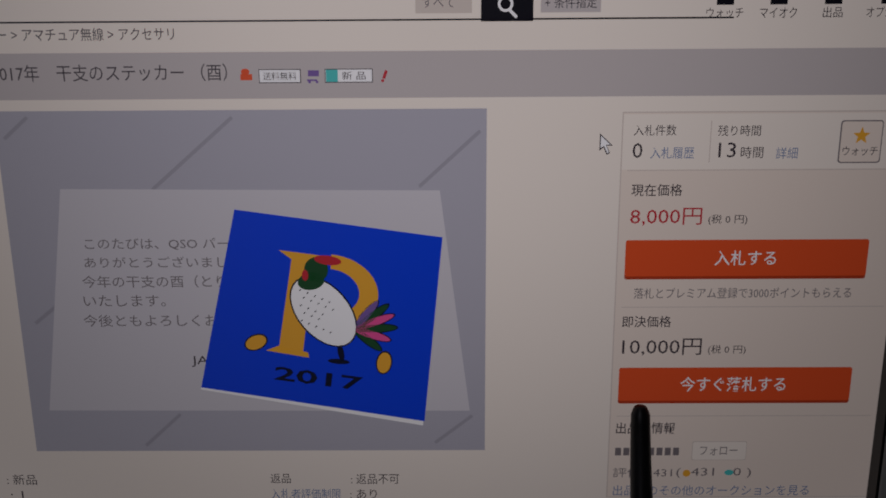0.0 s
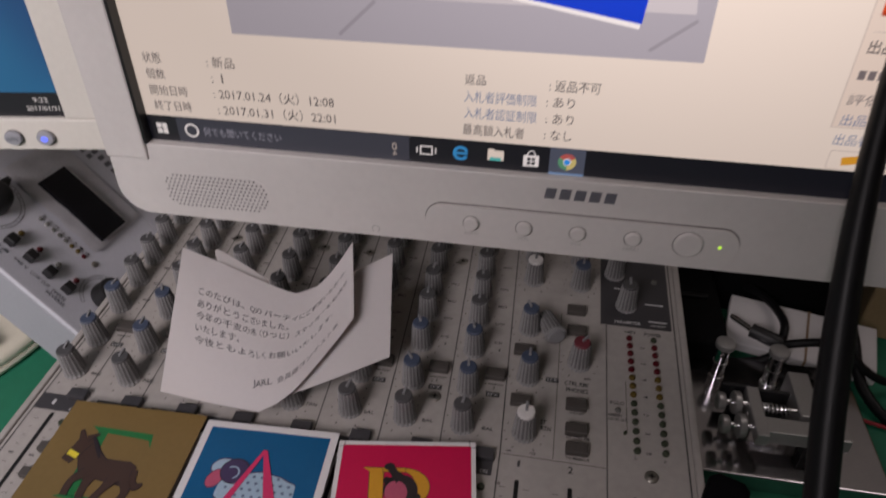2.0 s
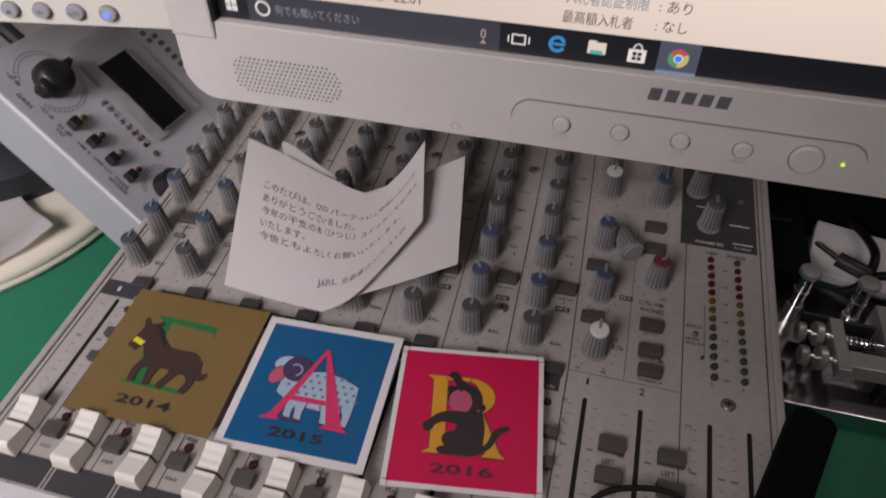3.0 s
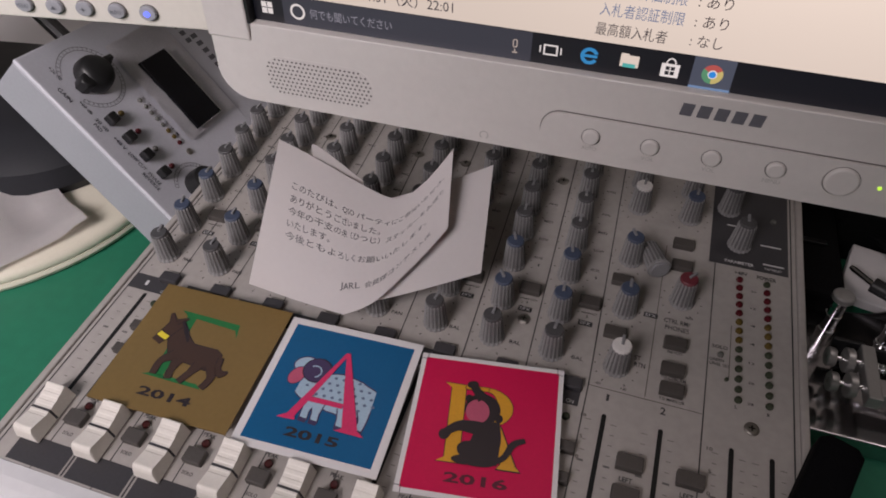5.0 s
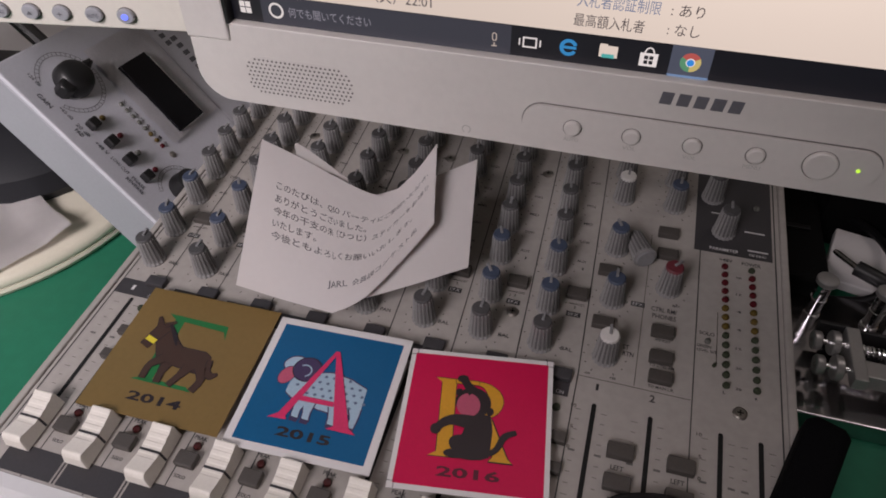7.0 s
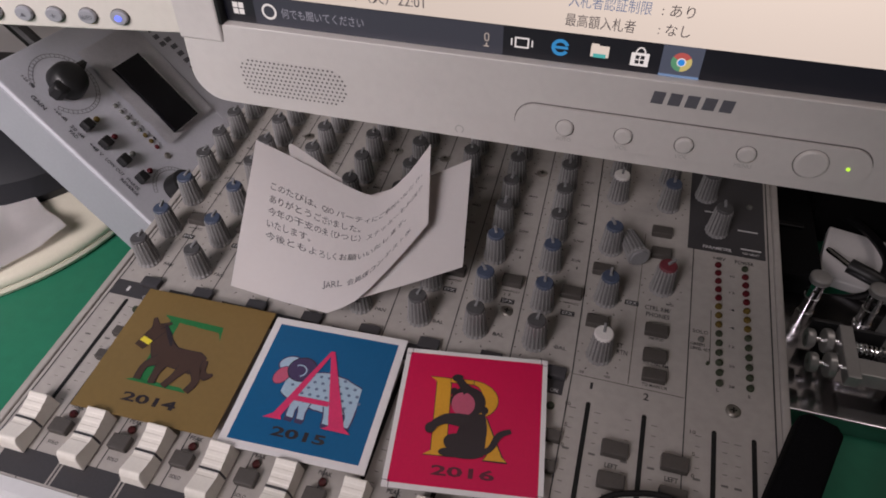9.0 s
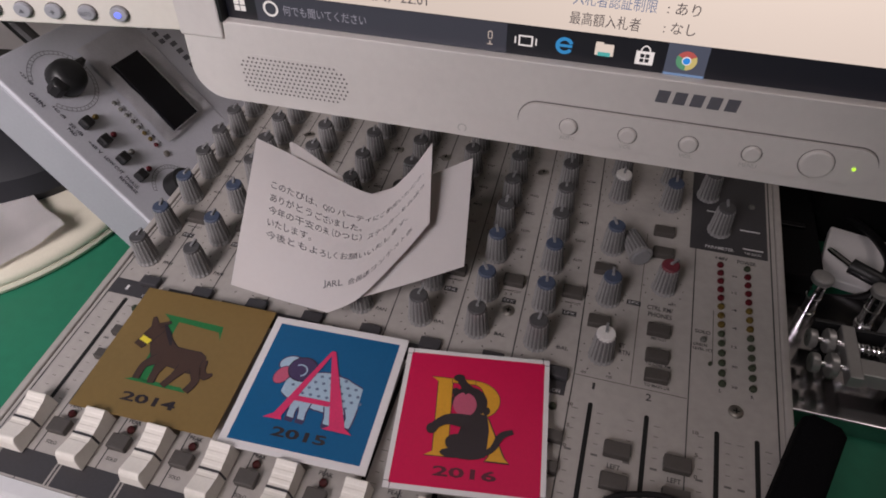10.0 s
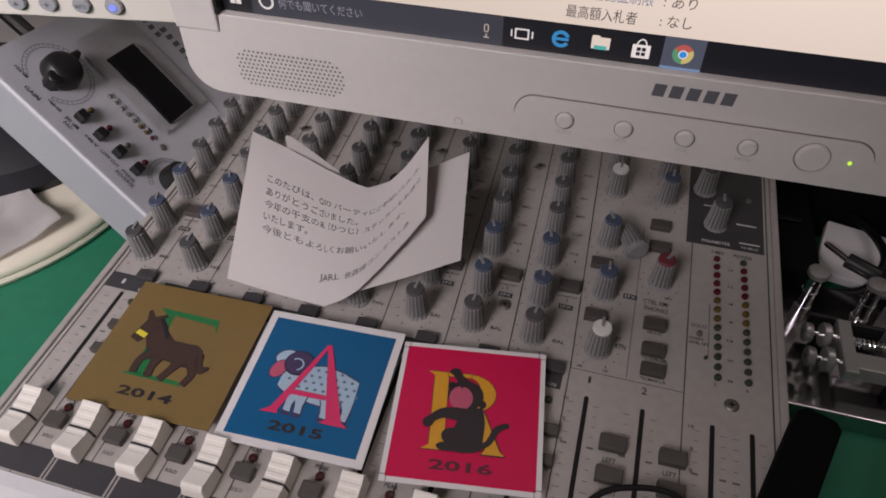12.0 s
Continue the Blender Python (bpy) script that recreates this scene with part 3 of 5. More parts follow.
# the task bar
shape("task_bar", [rect(632, 20, 1264, 40)], S_BAR, 3)
shape("task_search", [rect(220, 20, 344, 39)], S_SEARCH, 4)
shape("task_active", [rect(608, 20, 47, 40)], S_ACTIVE, 4)
S_PALE = glow("task_underline_blue", lin(120, 150, 186), 1.0)
shape("task_underline", [rect(608, 1.6, 47, 3)], S_PALE, 5)
for dx, dy in ((-4.4, 4.4), (4.4, 4.4), (-4.4, -4.4), (4.4, -4.4)):
    shape("start_mark", [rect(24 + dx, 20 + dy, 7.6, 7.6)], S_WHITE, 5)
shape("search_circle", band(*ring(70, 20, 11, 8)), S_WHITE, 5)
S_HINT = glow("task_bar_hint", lin(158, 156, 164), 1.0)
say("何でも聞いてください", 147, 20, 118, 14, S_HINT, 5)
shape("microphone_icon", [rect(371, 12, 1.5, 5), rect(371, 10, 7, 1.4)], S_LINE, 5)
shape("microphone_icon", band(*[o + o[:1] for o in (rounded(371, 22, 6, 11, 2.8), rounded(371, 22, 3.6, 8.6, 1.6))]), S_LINE, 5)
shape("task_view_icon", band([(407, 13), (425, 13), (425, 27), (407, 27), (407, 13)], [(409, 15), (423, 15), (423, 25), (409, 25), (409, 15)]), S_WHITE, 5)
shape("task_view_icon", [rect(403, 20, 1.8, 9), rect(429, 20, 1.8, 9)], S_WHITE, 5)
S_CYAN = glow("browser_icon_cyan", lin(48, 150, 208), 1.0)
shape("browser_icon", band(oval(464, 20, 11, 11, 0, 24, 20, 330), oval(464, 20, 6.5, 6.5, 0, 24, 20, 330)), S_CYAN, 5)
shape("browser_icon", [rect(464, 20, 19, 3.6)], S_CYAN, 5)
shape("folder_icon", [rect(512, 21, 22, 15), rect(506, 29, 9, 3)], S_PAGE, 5)
shape("folder_icon", [rect(512, 15.5, 15, 5)], S_TEAL, 6)
shape("store_icon", [rect(560, 17, 21, 17)], S_WHITE, 5)
shape("store_icon", band(oval(560, 25, 6, 8, 0, 16, 0, 180), oval(560, 25, 4.4, 6.4, 0, 16, 0, 180)), S_WHITE, 5)
for dx, dy in ((-3, 3), (3, 3), (-3, -3), (3, -3)):
    shape("store_icon", [rect(560 + dx, 17 + dy, 4.6, 4.6)], S_BAR, 6)
W_RED, W_GREEN, W_YELLOW = glow("wheel_red", lin(196, 92, 84), 1.0), glow("wheel_green", lin(92, 158, 116), 1.0), glow("wheel_yellow", lin(214, 196, 120), 1.0)
for a, colour in ((30, W_RED), (150, W_GREEN), (270, W_YELLOW)):
    shape("wheel_icon", band(oval(608, 20, 12, 12, 0, 14, a, a + 120), oval(608, 20, 4.5, 4.5, 0, 14, a, a + 120)), colour, 5)
shape("wheel_icon", [oval(608, 20, 5.4, 5.4)], S_WHITE, 6)
shape("wheel_icon", [oval(608, 20, 4.2, 4.2)], S_SKY, 7)
shape("tray_icon", [[(1050, 19), (1056, 25), (1062, 19), (1062, 21.5), (1056, 27.5), (1050, 21.5)]], S_WHITE, 5)
shape("tray_icon", [rect(1075, 20, 5, 6), [(1077, 17), (1083, 13), (1083, 28), (1077, 23)]], S_WHITE, 5)
for x in (1104, 1128):
    shape("tray_icon", band([(x - 8, 14), (x + 8, 14), (x + 8, 26), (x - 8, 26), (x - 8, 14)], [(x - 6.5, 15.5), (x + 6.5, 15.5), (x + 6.5, 24.5), (x - 6.5, 24.5), (x - 6.5, 15.5)]), S_WHITE, 5)
say("9:22", 1205, 28, 27, 10, S_WHITE, 5)
say("2017/01/31", 1205, 12, 62, 10, S_WHITE, 5)
# the mouse arrow
shape("pointer_edge", [[(889, 578), (889, 557), (894, 561), (898, 552), (902, 554), (898, 563), (905, 563)]], S_TEXT, 4)
shape("pointer", [[(890.3, 575), (890.3, 560), (894.3, 563), (898.6, 554), (900.4, 555), (896.5, 564.2), (902, 564.2)]], S_WHITE, 5)

# ---- the mixing console: local x across, y up the slope, z out of the panel; lengths in millimetres below ----
MM = 0.001
CONSOLE = pose(0, 0, 0.7738, 4.22)
console = thing("mixing_console", CONSOLE, "grey audio mixing console with ribbed knobs under the monitor", "mixing console")


def mm(outline):
    return [(x * MM, y * MM) for x, y in outline]


part("panel", prism(mm([(-76.5, -128.5), (229.5, -128.5), (229.5, 175), (-76.5, 175)]), -0.003, 0.0), PANEL, console)
part("body", prism(mm([(-75, -126), (228, -126), (228, 174), (-75, 174)]), -0.055, -0.0031), SILVER, console)
for x in (-78.6, 231.4):
    part("side_rail", block(0.0034, 0.3035, 0.040, 0.0008, (x * MM, 0.02325, -0.0390)), PANEL, console)
for x in (-74.6, 227.3):
    part("edge_line", flat([mm(rect(x, 23, 0.6, 303))[0:4]], 0.00012), PRINT, console)
front = [(-0.1287, -0.056), (-0.1287, 0.0004), (-0.134, 0.0012)] + [(-0.1340 - 0.022 * math.sin(radians(a)), -0.0208 + 0.022 * math.cos(radians(a))) for a in range(10, 91, 10)] + [(-0.156, -0.056)]
bm = bmesh.new()
ends = [[bm.verts.new((x, y, z)) for y, z in front] for x in (-0.0804, 0.2332)]
for i in range(len(front)):
    j = (i + 1) % len(front)
    bm.faces.new((ends[0][i], ends[0][j], ends[1][j], ends[1][i]))
bm.faces.new(ends[0])
bm.faces.new(ends[1][::-1])
part("front_rail", bm, RAIL, console, "white rounded front rail")
for x, y in ((-60, -100), (212, -100), (-60, 150), (212, 150)):
    low = DESK - (CONSOLE @ Vector((x * MM, y * MM, -0.055))).z
    part("rubber_foot", block(0.018, 0.018, -low + 0.001, 0, (x * MM, y * MM, -0.055 + low + 0.0006)), RUBBER, console)

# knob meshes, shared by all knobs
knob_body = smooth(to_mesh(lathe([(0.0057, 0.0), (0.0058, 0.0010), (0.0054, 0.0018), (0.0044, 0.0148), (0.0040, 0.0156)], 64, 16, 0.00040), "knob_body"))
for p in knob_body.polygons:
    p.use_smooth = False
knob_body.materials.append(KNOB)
knob_body.materials.append(GROOVE_SHADE)
# groove faces painted darker, standing in for shade between the ribs
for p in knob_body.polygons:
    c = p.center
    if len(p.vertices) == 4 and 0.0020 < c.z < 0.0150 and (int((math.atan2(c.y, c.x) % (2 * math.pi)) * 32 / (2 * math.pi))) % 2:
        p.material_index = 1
cap_mesh = to_mesh(lathe([(0.0040, 0.0150), (0.0040, 0.0163), (0.0036, 0.0168)], 32), "knob_cap")
point_mesh = to_mesh(block(0.0012, 0.0046, 0.0017, 0.0002, (0, 0.0023, 0.0161)), "pointer")
point_mesh.materials.append(POINTER)
marks = bmesh.new()
for i in range(11):
    a = radians(240 - i * 30)
    r = 0.0089 if i not in (0, 5, 10) else 0.0092
    flat([[(x, y) for x, y in rect(r * math.cos(a), r * math.sin(a), 0.0011 if i in (0, 5, 10) else 0.0007, 0.00045, math.degrees(a))]], 0.00012, marks)
dial_mesh = to_mesh(marks, "dial_scale")
dial_mesh.materials.append(PRINT)
CAPS = {}
for key, material in (("black", CAP_BLACK), ("blue", CAP_BLUE), ("white", CAP_WHITE), ("red", CAP_RED)):
    CAPS[key] = cap_mesh.copy()
    CAPS[key].materials.append(material)


def knob(u, v, colour, turn=None):
    turn = random.uniform(-35, 35) if turn is None else turn
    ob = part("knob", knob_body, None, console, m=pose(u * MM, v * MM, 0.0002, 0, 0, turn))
    part("knob_cap", CAPS[colour], None, ob, colour + " knob cap")
    part("pointer", point_mesh, None, ob)
    part("dial_scale", dial_mesh, None, console, m=pose(u * MM, v * MM, 0))
    return ob


def pad(u, v, w=10.0, h=5.6, material=None, high=3.4):
    return part("push_button", block(w * MM, h * MM, high * MM, 0.0005, (u * MM, v * MM, 0.0)), material or BUTTON, console)


def label_print(body, u, v, w, h, material=None):
    part("panel_writing", words(body, w * MM, h * MM, 0.014), material or PRINT, console, m=pose(u * MM, v * MM, 0.00016))


def stripe(name, u, v, w, h, material, z=0.0001):
    return part(name, flat([mm(rect(u, v, w, h))], z), material, console)


led_mesh = smooth(to_mesh(lathe([(0.0017, 0.0), (0.0017, 0.0008), (0.0013, 0.0015), (0.0005, 0.0018)], 14), "led"))
LEDS = {}
for key, material in (("red", LED_RED), ("yellow", LED_YELLOW), ("green", LED_GREEN), ("peak", LED_BROWN), ("clear", LED_CLEAR)):
    LEDS[key] = led_mesh.copy()
    LEDS[key].materials.append(material)


def led(u, v, key, size=1.0):
    part("indicator_light", LEDS[key], None, console, m=pose(u * MM, v * MM, 0) @ Matrix.Diagonal((size, size, 1, 1)))


# the fader cap: a ribbed saddle
bm = bmesh.new()
section = []
for i in range(41):
    y = -11 + 22 * i / 40
    h = 6.6 + 2.6 * abs(y / 11) ** 1.7 - (0.2 if i > 11 and (i // 3) % 2 else 0)
    if i < 4:
        h -= (3.2, 1.5, 0.6, 0.15)[i]
    if i == 40:
        h -= 1.2
    section.append((y, h))
left = [bm.verts.new((-4.3 * MM, y * MM, h * MM)) for y, h in section]
right = [bm.verts.new((4.3 * MM, y * MM, h * MM)) for y, h in section]
lowl = [bm.verts.new((-5.4 * MM, y * 1.04 * MM, 0.9 * MM)) for y, h in section]
lowr = [bm.verts.new((5.4 * MM, y * 1.04 * MM, 0.9 * MM)) for y, h in section]
for i in range(40):
    for a, b in ((left, right), (lowl, left), (right, lowr), (lowr, lowl)):
        bm.faces.new((a[i], b[i], b[i + 1], a[i + 1]))
for i in (0, 40):
    bm.faces.new((left[i], right[i], lowr[i], lowl[i]))
fader_mesh = to_mesh(bm, "fader_cap")
fader_mesh.materials.append(FADER)
bm = bmesh.new()
for o, z in ((rect(0, 0, 8.7, 1.0), 6.75),):
    bm.faces.new([bm.verts.new((x * MM, y * MM, z * MM)) for x, y in o])
for s in (-1, 1):
    bm.faces.new([bm.verts.new((s * x * MM, y * MM, z * MM)) for x, y, z in ((4.38, -0.5, 6.75), (4.38, 0.5, 6.75), (5.45, 0.5, 1.2), (5.45, -0.5, 1.2))])
line_mesh = to_mesh(bm, "fader_line")
line_mesh.materials.append(TAG)
ticks = bmesh.new()
for i in range(13):
    y = -1.5 - i * 4.6
    for x in (-6.0, 4.2):
        flat([mm(rect(x, y, 2.6 if i in (0, 4, 8) else 1.7, 0.9 if i == 4 else 0.28))], 0.00012, ticks)
tick_mesh = to_mesh(ticks, "fader_scale")
tick_mesh.materials.append(PRINT_GREY)
slot_mesh = to_mesh(flat([mm(rounded(0, -31, 1.9, 63, 0.9, 3))], 0.00022), "fader_slot")
slot_mesh.materials.append(SLOT)


def fader(u, cap=None, top=-39.5):
    part("fader_slot", slot_mesh, None, console, m=pose(u * MM, top * MM, 0))
    part("fader_scale", tick_mesh, None, console, m=pose(u * MM, (top - 2) * MM, 0))
    if cap is not None:
        ob = part("fader_cap", fader_mesh, None, console, m=pose(u * MM, cap * MM, 0))
        part("fader_line", line_mesh, None, ob)


LOW = [-66.6, -37.6, -10.2, 17.9, 46.0, 74.4, 100.7, 127.5]
HIGH = [-69.3, -40.7, -12.5, 16.4, 43.8, 72.9, 98.4, 125.7]
STRIPS = [-67.5 + 27.9 * k for k in range(8)]
BORDERS = [-54.6, -26.2, 2.2, 31.0, 61.0, 91.0, 118.8, 146.0]
for k, u in enumerate(STRIPS):
    stereo = k > 4
    for v, colour in ((-14.4, "black"), (6.8, "blue"), (31.0, "blue"), (52.0, "black"), (70.8, "black"), (89.6, "black"), (109.5, "black"), (134, "white")):
        knob(LOW[k] + (HIGH[k] - LOW[k]) * (v + 14.4) / 85.2, v, colour, random.uniform(-9, 9) if 40 < v < 120 or v < 0 else None)
    pad(u + 11.2, 16.6, 9.6, 6.0)
    stripe("button_rule", u + 9.8, 11.4, 3.0, 0.5, PRINT, 0.00014)
    label_print("POST", u + 13.6, 11.4, 4.2, 1.3)
    b = BORDERS[k]
    part("channel_line", flat([mm([(b - 0.25, -128.5), (b + 0.25, -128.5), (b + 0.25, -24), (b - 0.25, -24)]), mm([(b - 0.25, -24), (b + 0.25, -24), (b - 5.75, 174.5), (b - 6.25, 174.5)])], 0.00013), PRINT, console)
    label_print("BAL" if stereo else "PAN", u + 11.4, -14.3, 5.0, 1.9)
    stripe("effect_tag", u + 11.3, 5.3, 6.4, 2.8, PRINT, 0.00014)
    part("panel_writing", words("EFX", 0.0048, 0.0016), PRINT_PALE, console, m=pose((u + 11.3) * MM, 5.3 * MM, 0.0002))
    for body, v in (("AUX", 38.3), ("LOW", 51.4), ("MID", 64.5), ("FREQ", 78.0), ("HIGH", 96.5)):
        label_print(body, u + 10.2 - 0.02 * (v - 38), v, 4.6, 1.7)
    label_print("1", u + 11.4, 33.5, 0.7, 1.5)
    label_print("2", u + 11.3, 9.4, 1.2, 1.5)
    # number tag, mute button and the group buttons beside the fader
    stripe("number_tag", u + 4.5, -33.2, 22.5, 9.0, TAG, 0.00014)
    part("panel_writing", words(str(k + 1), 0.0014, 0.0028), PRINT_PALE, console, m=pose((u + 1.0) * MM, -33.2 * MM, 0.0002))
    pad(u + 11.2, -28.2, 9.4, 5.4, TAG, 3.0)
    part("panel_writing", words("ON", 0.0032, 0.0018), PRINT_PALE, console, m=pose((u + 12.2) * MM, -36.0 * MM, 0.0002))
    led(u + 12.0, -43.6, "green")
    for v in (-57.5, -70.5):
        pad(u + 14.4, v, 7.6, 4.6)
    fader(u + 4.2, -107.5)
    led(u + 18.0, -98.6, "peak", 1.05)
    label_print("PEAK", u + 17.6, -95.0, 5.6, 1.7)
    pad(u + 17.4, -105.2, 8.2, 6.2)
    label_print("SOLO", u + 17.5, -111.6, 4.8, 1.5)
    stripe("front_tag", u + 12.8, -122.0, 25.4, 11.2, TAG, 0.00014)
    stripe("front_tag_rule", u + 26.75, -122.0, 0.8, 11.2, TAG, 0.00016)
for u, v in ((112.1, -0.4), (-28.5, 97), (27.0, 97), (110.6, 97.9), (211.2, -27.0), (55, 97)):
    screw = part("panel_screw", lathe([(0.0030, 0.0), (0.0030, 0.0004), (0.0022, 0.0009), (0.0008, 0.0010)], 20), SCREW, console, m=pose(u * MM, v * MM, 0))
    part("cross_slot", flat([mm(rect(0, 0, 2.6, 0.6)), mm(rect(0, 0, 0.6, 2.6))], 0.00106), SLOT, screw)
# the returns and the control room section
knob(154.8, 17.7, "blue", 0)
knob(153.1, 50.0, "blue", 25)
knob(152.6, 87.9, "white", -4)
knob(152.0, 107.0, "black", 5)
knob(155.7, -14.0, "white", 0)
knob(179.0, 30.7, "red", -40)
knob(178.4, 87.6, "blue", -5)
knob(178.0, 107.0, "black", -5)
for u, v in ((176.8, 66.8), (177.3, 52.0), (178.4, 4.6), (178.7, -9.2), (179.2, -19.4), (151.4, 34.4), (152.6, 2.9)):
    pad(u, v, 9.8, 5.6)
for body, u, v, w, h in (("CTRL RM/", 178.3, 18.1, 11.4, 2.6), ("PHONES", 178.6, 14.2, 10.4, 2.6), ("ST", 163.9, -6.4, 2.7, 2.4), ("RTN", 165.2, -9.9, 4.6, 2.4),
                         ("TO CTRL RM", 179.5, -12.6, 10.4, 1.5), ("TO MAIN L/R", 179.9, -23.4, 10.4, 1.5), ("PRE POST", 179, 0.9, 6.5, 1.4), ("SOLO", 197.3, 10.0, 6.6, 2.0),
                         ("GREEN", 196.3, 2.9, 6.0, 1.5), ("LEVEL SET", 197.6, 0.6, 8.2, 1.5), ("+48V", 204.6, 56.8, 6.0, 2.2), ("POWER", 216.2, 56.6, 8.6, 2.4),
                         ("1", 154.7, -29.8, 1.1, 3.2), ("2", 177.0, -29.4, 2.2, 3.4), ("LEFT", 166.6, -63.3, 4.9, 2.0), ("LEFT", 189.0, -62.9, 5.0, 2.0),
                         ("RIGHT", 167.5, -76.2, 6.0, 2.0), ("RIGHT", 189.6, -76.0, 6.0, 2.0), ("L", 205.0, -18.6, 1.0, 1.6), ("R", 217.6, -18.6, 1.1, 1.6), ("MAX", 183.5, 21.9, 3.4, 1.3),
                         ("-00", 149.5, -24.0, 2.4, 1.3), ("+20", 160.2, -23.8, 2.6, 1.3), ("3", 161.5, 18.6, 1.0, 1.6), ("2", 109.0, 9.0, 0.9, 1.4)):
    label_print(body, u, v, w, h)
stripe("effect_tag", 166.6, 18.7, 6.2, 2.8, PRINT, 0.00014)
part("panel_writing", words("EFX", 0.0046, 0.0016), PRINT_PALE, console, m=pose(166.6 * MM, 18.7 * MM, 0.0002))
stripe("section_line", 192.6, 23, 0.45, 303, PRINT, 0.00013)
stripe("section_line", 169.2, 20, 0.3, 90, BUTTON, 0.00013)
stripe("section_line", 169.0, -25.9, 46, 0.3, BUTTON, 0.00013)
stripe("section_line", 201.6, 8.5, 0.3, 30, BUTTON, 0.00013)
led(197.6, 5.6, "clear", 0.8)
led(200.6, -6.5, "green", 0.45)
for i in range(14):
    key = "red" if i < 5 else "yellow" if i < 8 else "green"
    led(204.1 + i * 0.12, 52.2 - i * 5.18, key, 0.92)
    led(216.3 + i * 0.12, 52.5 - i * 5.16, "green" if i == 0 else key, 0.92)
    if i % 2:
        label_print(str(abs(24 - 4 * i)), 210.6, 51.8 - i * 5.18, 2.4, 1.2)
for u, cap in ((154.6, None), (177.0, None), (204.0, None), (219.0, None)):
    fader(u, cap, -38.4)
for u, v in ((146.6, -40.6), (196.0, -40.6)):
    label_print("10", u, v, 2.2, 1.6, BUTTON)
    label_print("5", u + 0.6, v - 9.6, 1.2, 1.6, BUTTON)
    label_print("0", u + 0.6, v - 18.6, 1.3, 1.6, BUTTON)
for u in (167.0, 189.6):
    pad(u, -57.0, 10.2, 6.2)
    pad(u, -70.2, 10.2, 6.2)
# the dark effects field
stripe("effects_field", 207.8, 100, 36.4, 79, TAG, 0.00015)
knob(203.0, 75.3, "black", 0)
knob(197.2, 100, "black", 0)
for u, v, w in ((218.0, 78.8, 9.5), (219.3, 66.0, 9.5), (200.0, 89.0, 6.0), (200, 112, 8)):
    stripe("field_rule", u, v, w, 0.9, PRINT_PALE, 0.0002)
label_print("PARAMETER", 203.6, 63.6, 13.4, 2.0, PRINT_PALE)
label_print("TAP DELAY", 219.2, 63.2, 8.0, 1.3, PRINT_PALE)
led(219, 97, "clear", 1.0)

# a knob that came off and lies on the panel
loose = thing("loose_knob", CONSOLE @ look((163.4 * MM, 49.6 * MM, 0.0058), (166.8 * MM, 42.6 * MM, 0.0061)) @ pose(0, 0, -0.0078), "grey ribbed knob lying loose on the console panel", "knob")
part("knob_body", knob_body, None, loose)
part("knob_socket", lathe([(0.0043, -0.0012), (0.0045, -0.0004), (0.0045, 0.0)], 24), POINTER, loose, "pale socket end")

# ---- stickers lying on the console ----


def sticker(u, v, w, h, turn, ground, edge, label, z):
    ob = thing("sticker", CONSOLE @ pose(u * MM, v * MM, z * MM, 0, 0, turn), label, "sticker", "stickers on the console")
    part("backing_card", block(w * MM, h * MM, 0.0004, 0, (0, 0, 0)), edge, ob)
    part("printed_face", flat([mm(rect(0, 0, w - (6.5 if edge is ST_WHITE and ground is ST_BLUE else 4.0 if edge is ST_WHITE else 0.2), h - (6.5 if ground is ST_BLUE else 4.0 if edge is ST_WHITE else 0.2)))], 0.00046), ground, ob)
    return ob


def ink(ob, outlines, material, layer=1, name="plain_shape"):
    if isinstance(outlines, list) and len(outlines) > 1 and name == "plain_shape":
        return [ink(ob, [o], material, layer, name) for o in outlines]
    shape_ = outlines if isinstance(outlines, bmesh.types.BMesh) else flat([mm(o) for o in outlines])
    return part(name, shape_, material, ob, m=Matrix.Translation((0, 0, 0.00046 + 0.00004 * layer)))


def year(ob, body, x, y, w=22.0, tone=None):
    part("year_number", words(body, w * MM, 4.2 * MM, 0.03), tone or INK_DARK, ob, m=pose(x * MM, y * MM, 0.00056))


def bent(points, widths):
    """A strip of varying width along a smooth line, in millimetres."""
    line = spline([(x, y, 0) for x, y in points], 6)
    a, b = [], []
    for i, p in enumerate(line):
        d = (line[min(i + 1, len(line) - 1)] - line[max(i - 1, 0)]).normalized()
        t = i / (len(line) - 1) * (len(widths) - 1)
        k = min(int(t), len(widths) - 2)
        w = (widths[k] + (widths[k + 1] - widths[k]) * (t - k)) / 2
        a.append(((p.x - d.y * w) * MM, (p.y + d.x * w) * MM))
        b.append(((p.x + d.y * w) * MM, (p.y - d.x * w) * MM))
    return band(a, b)


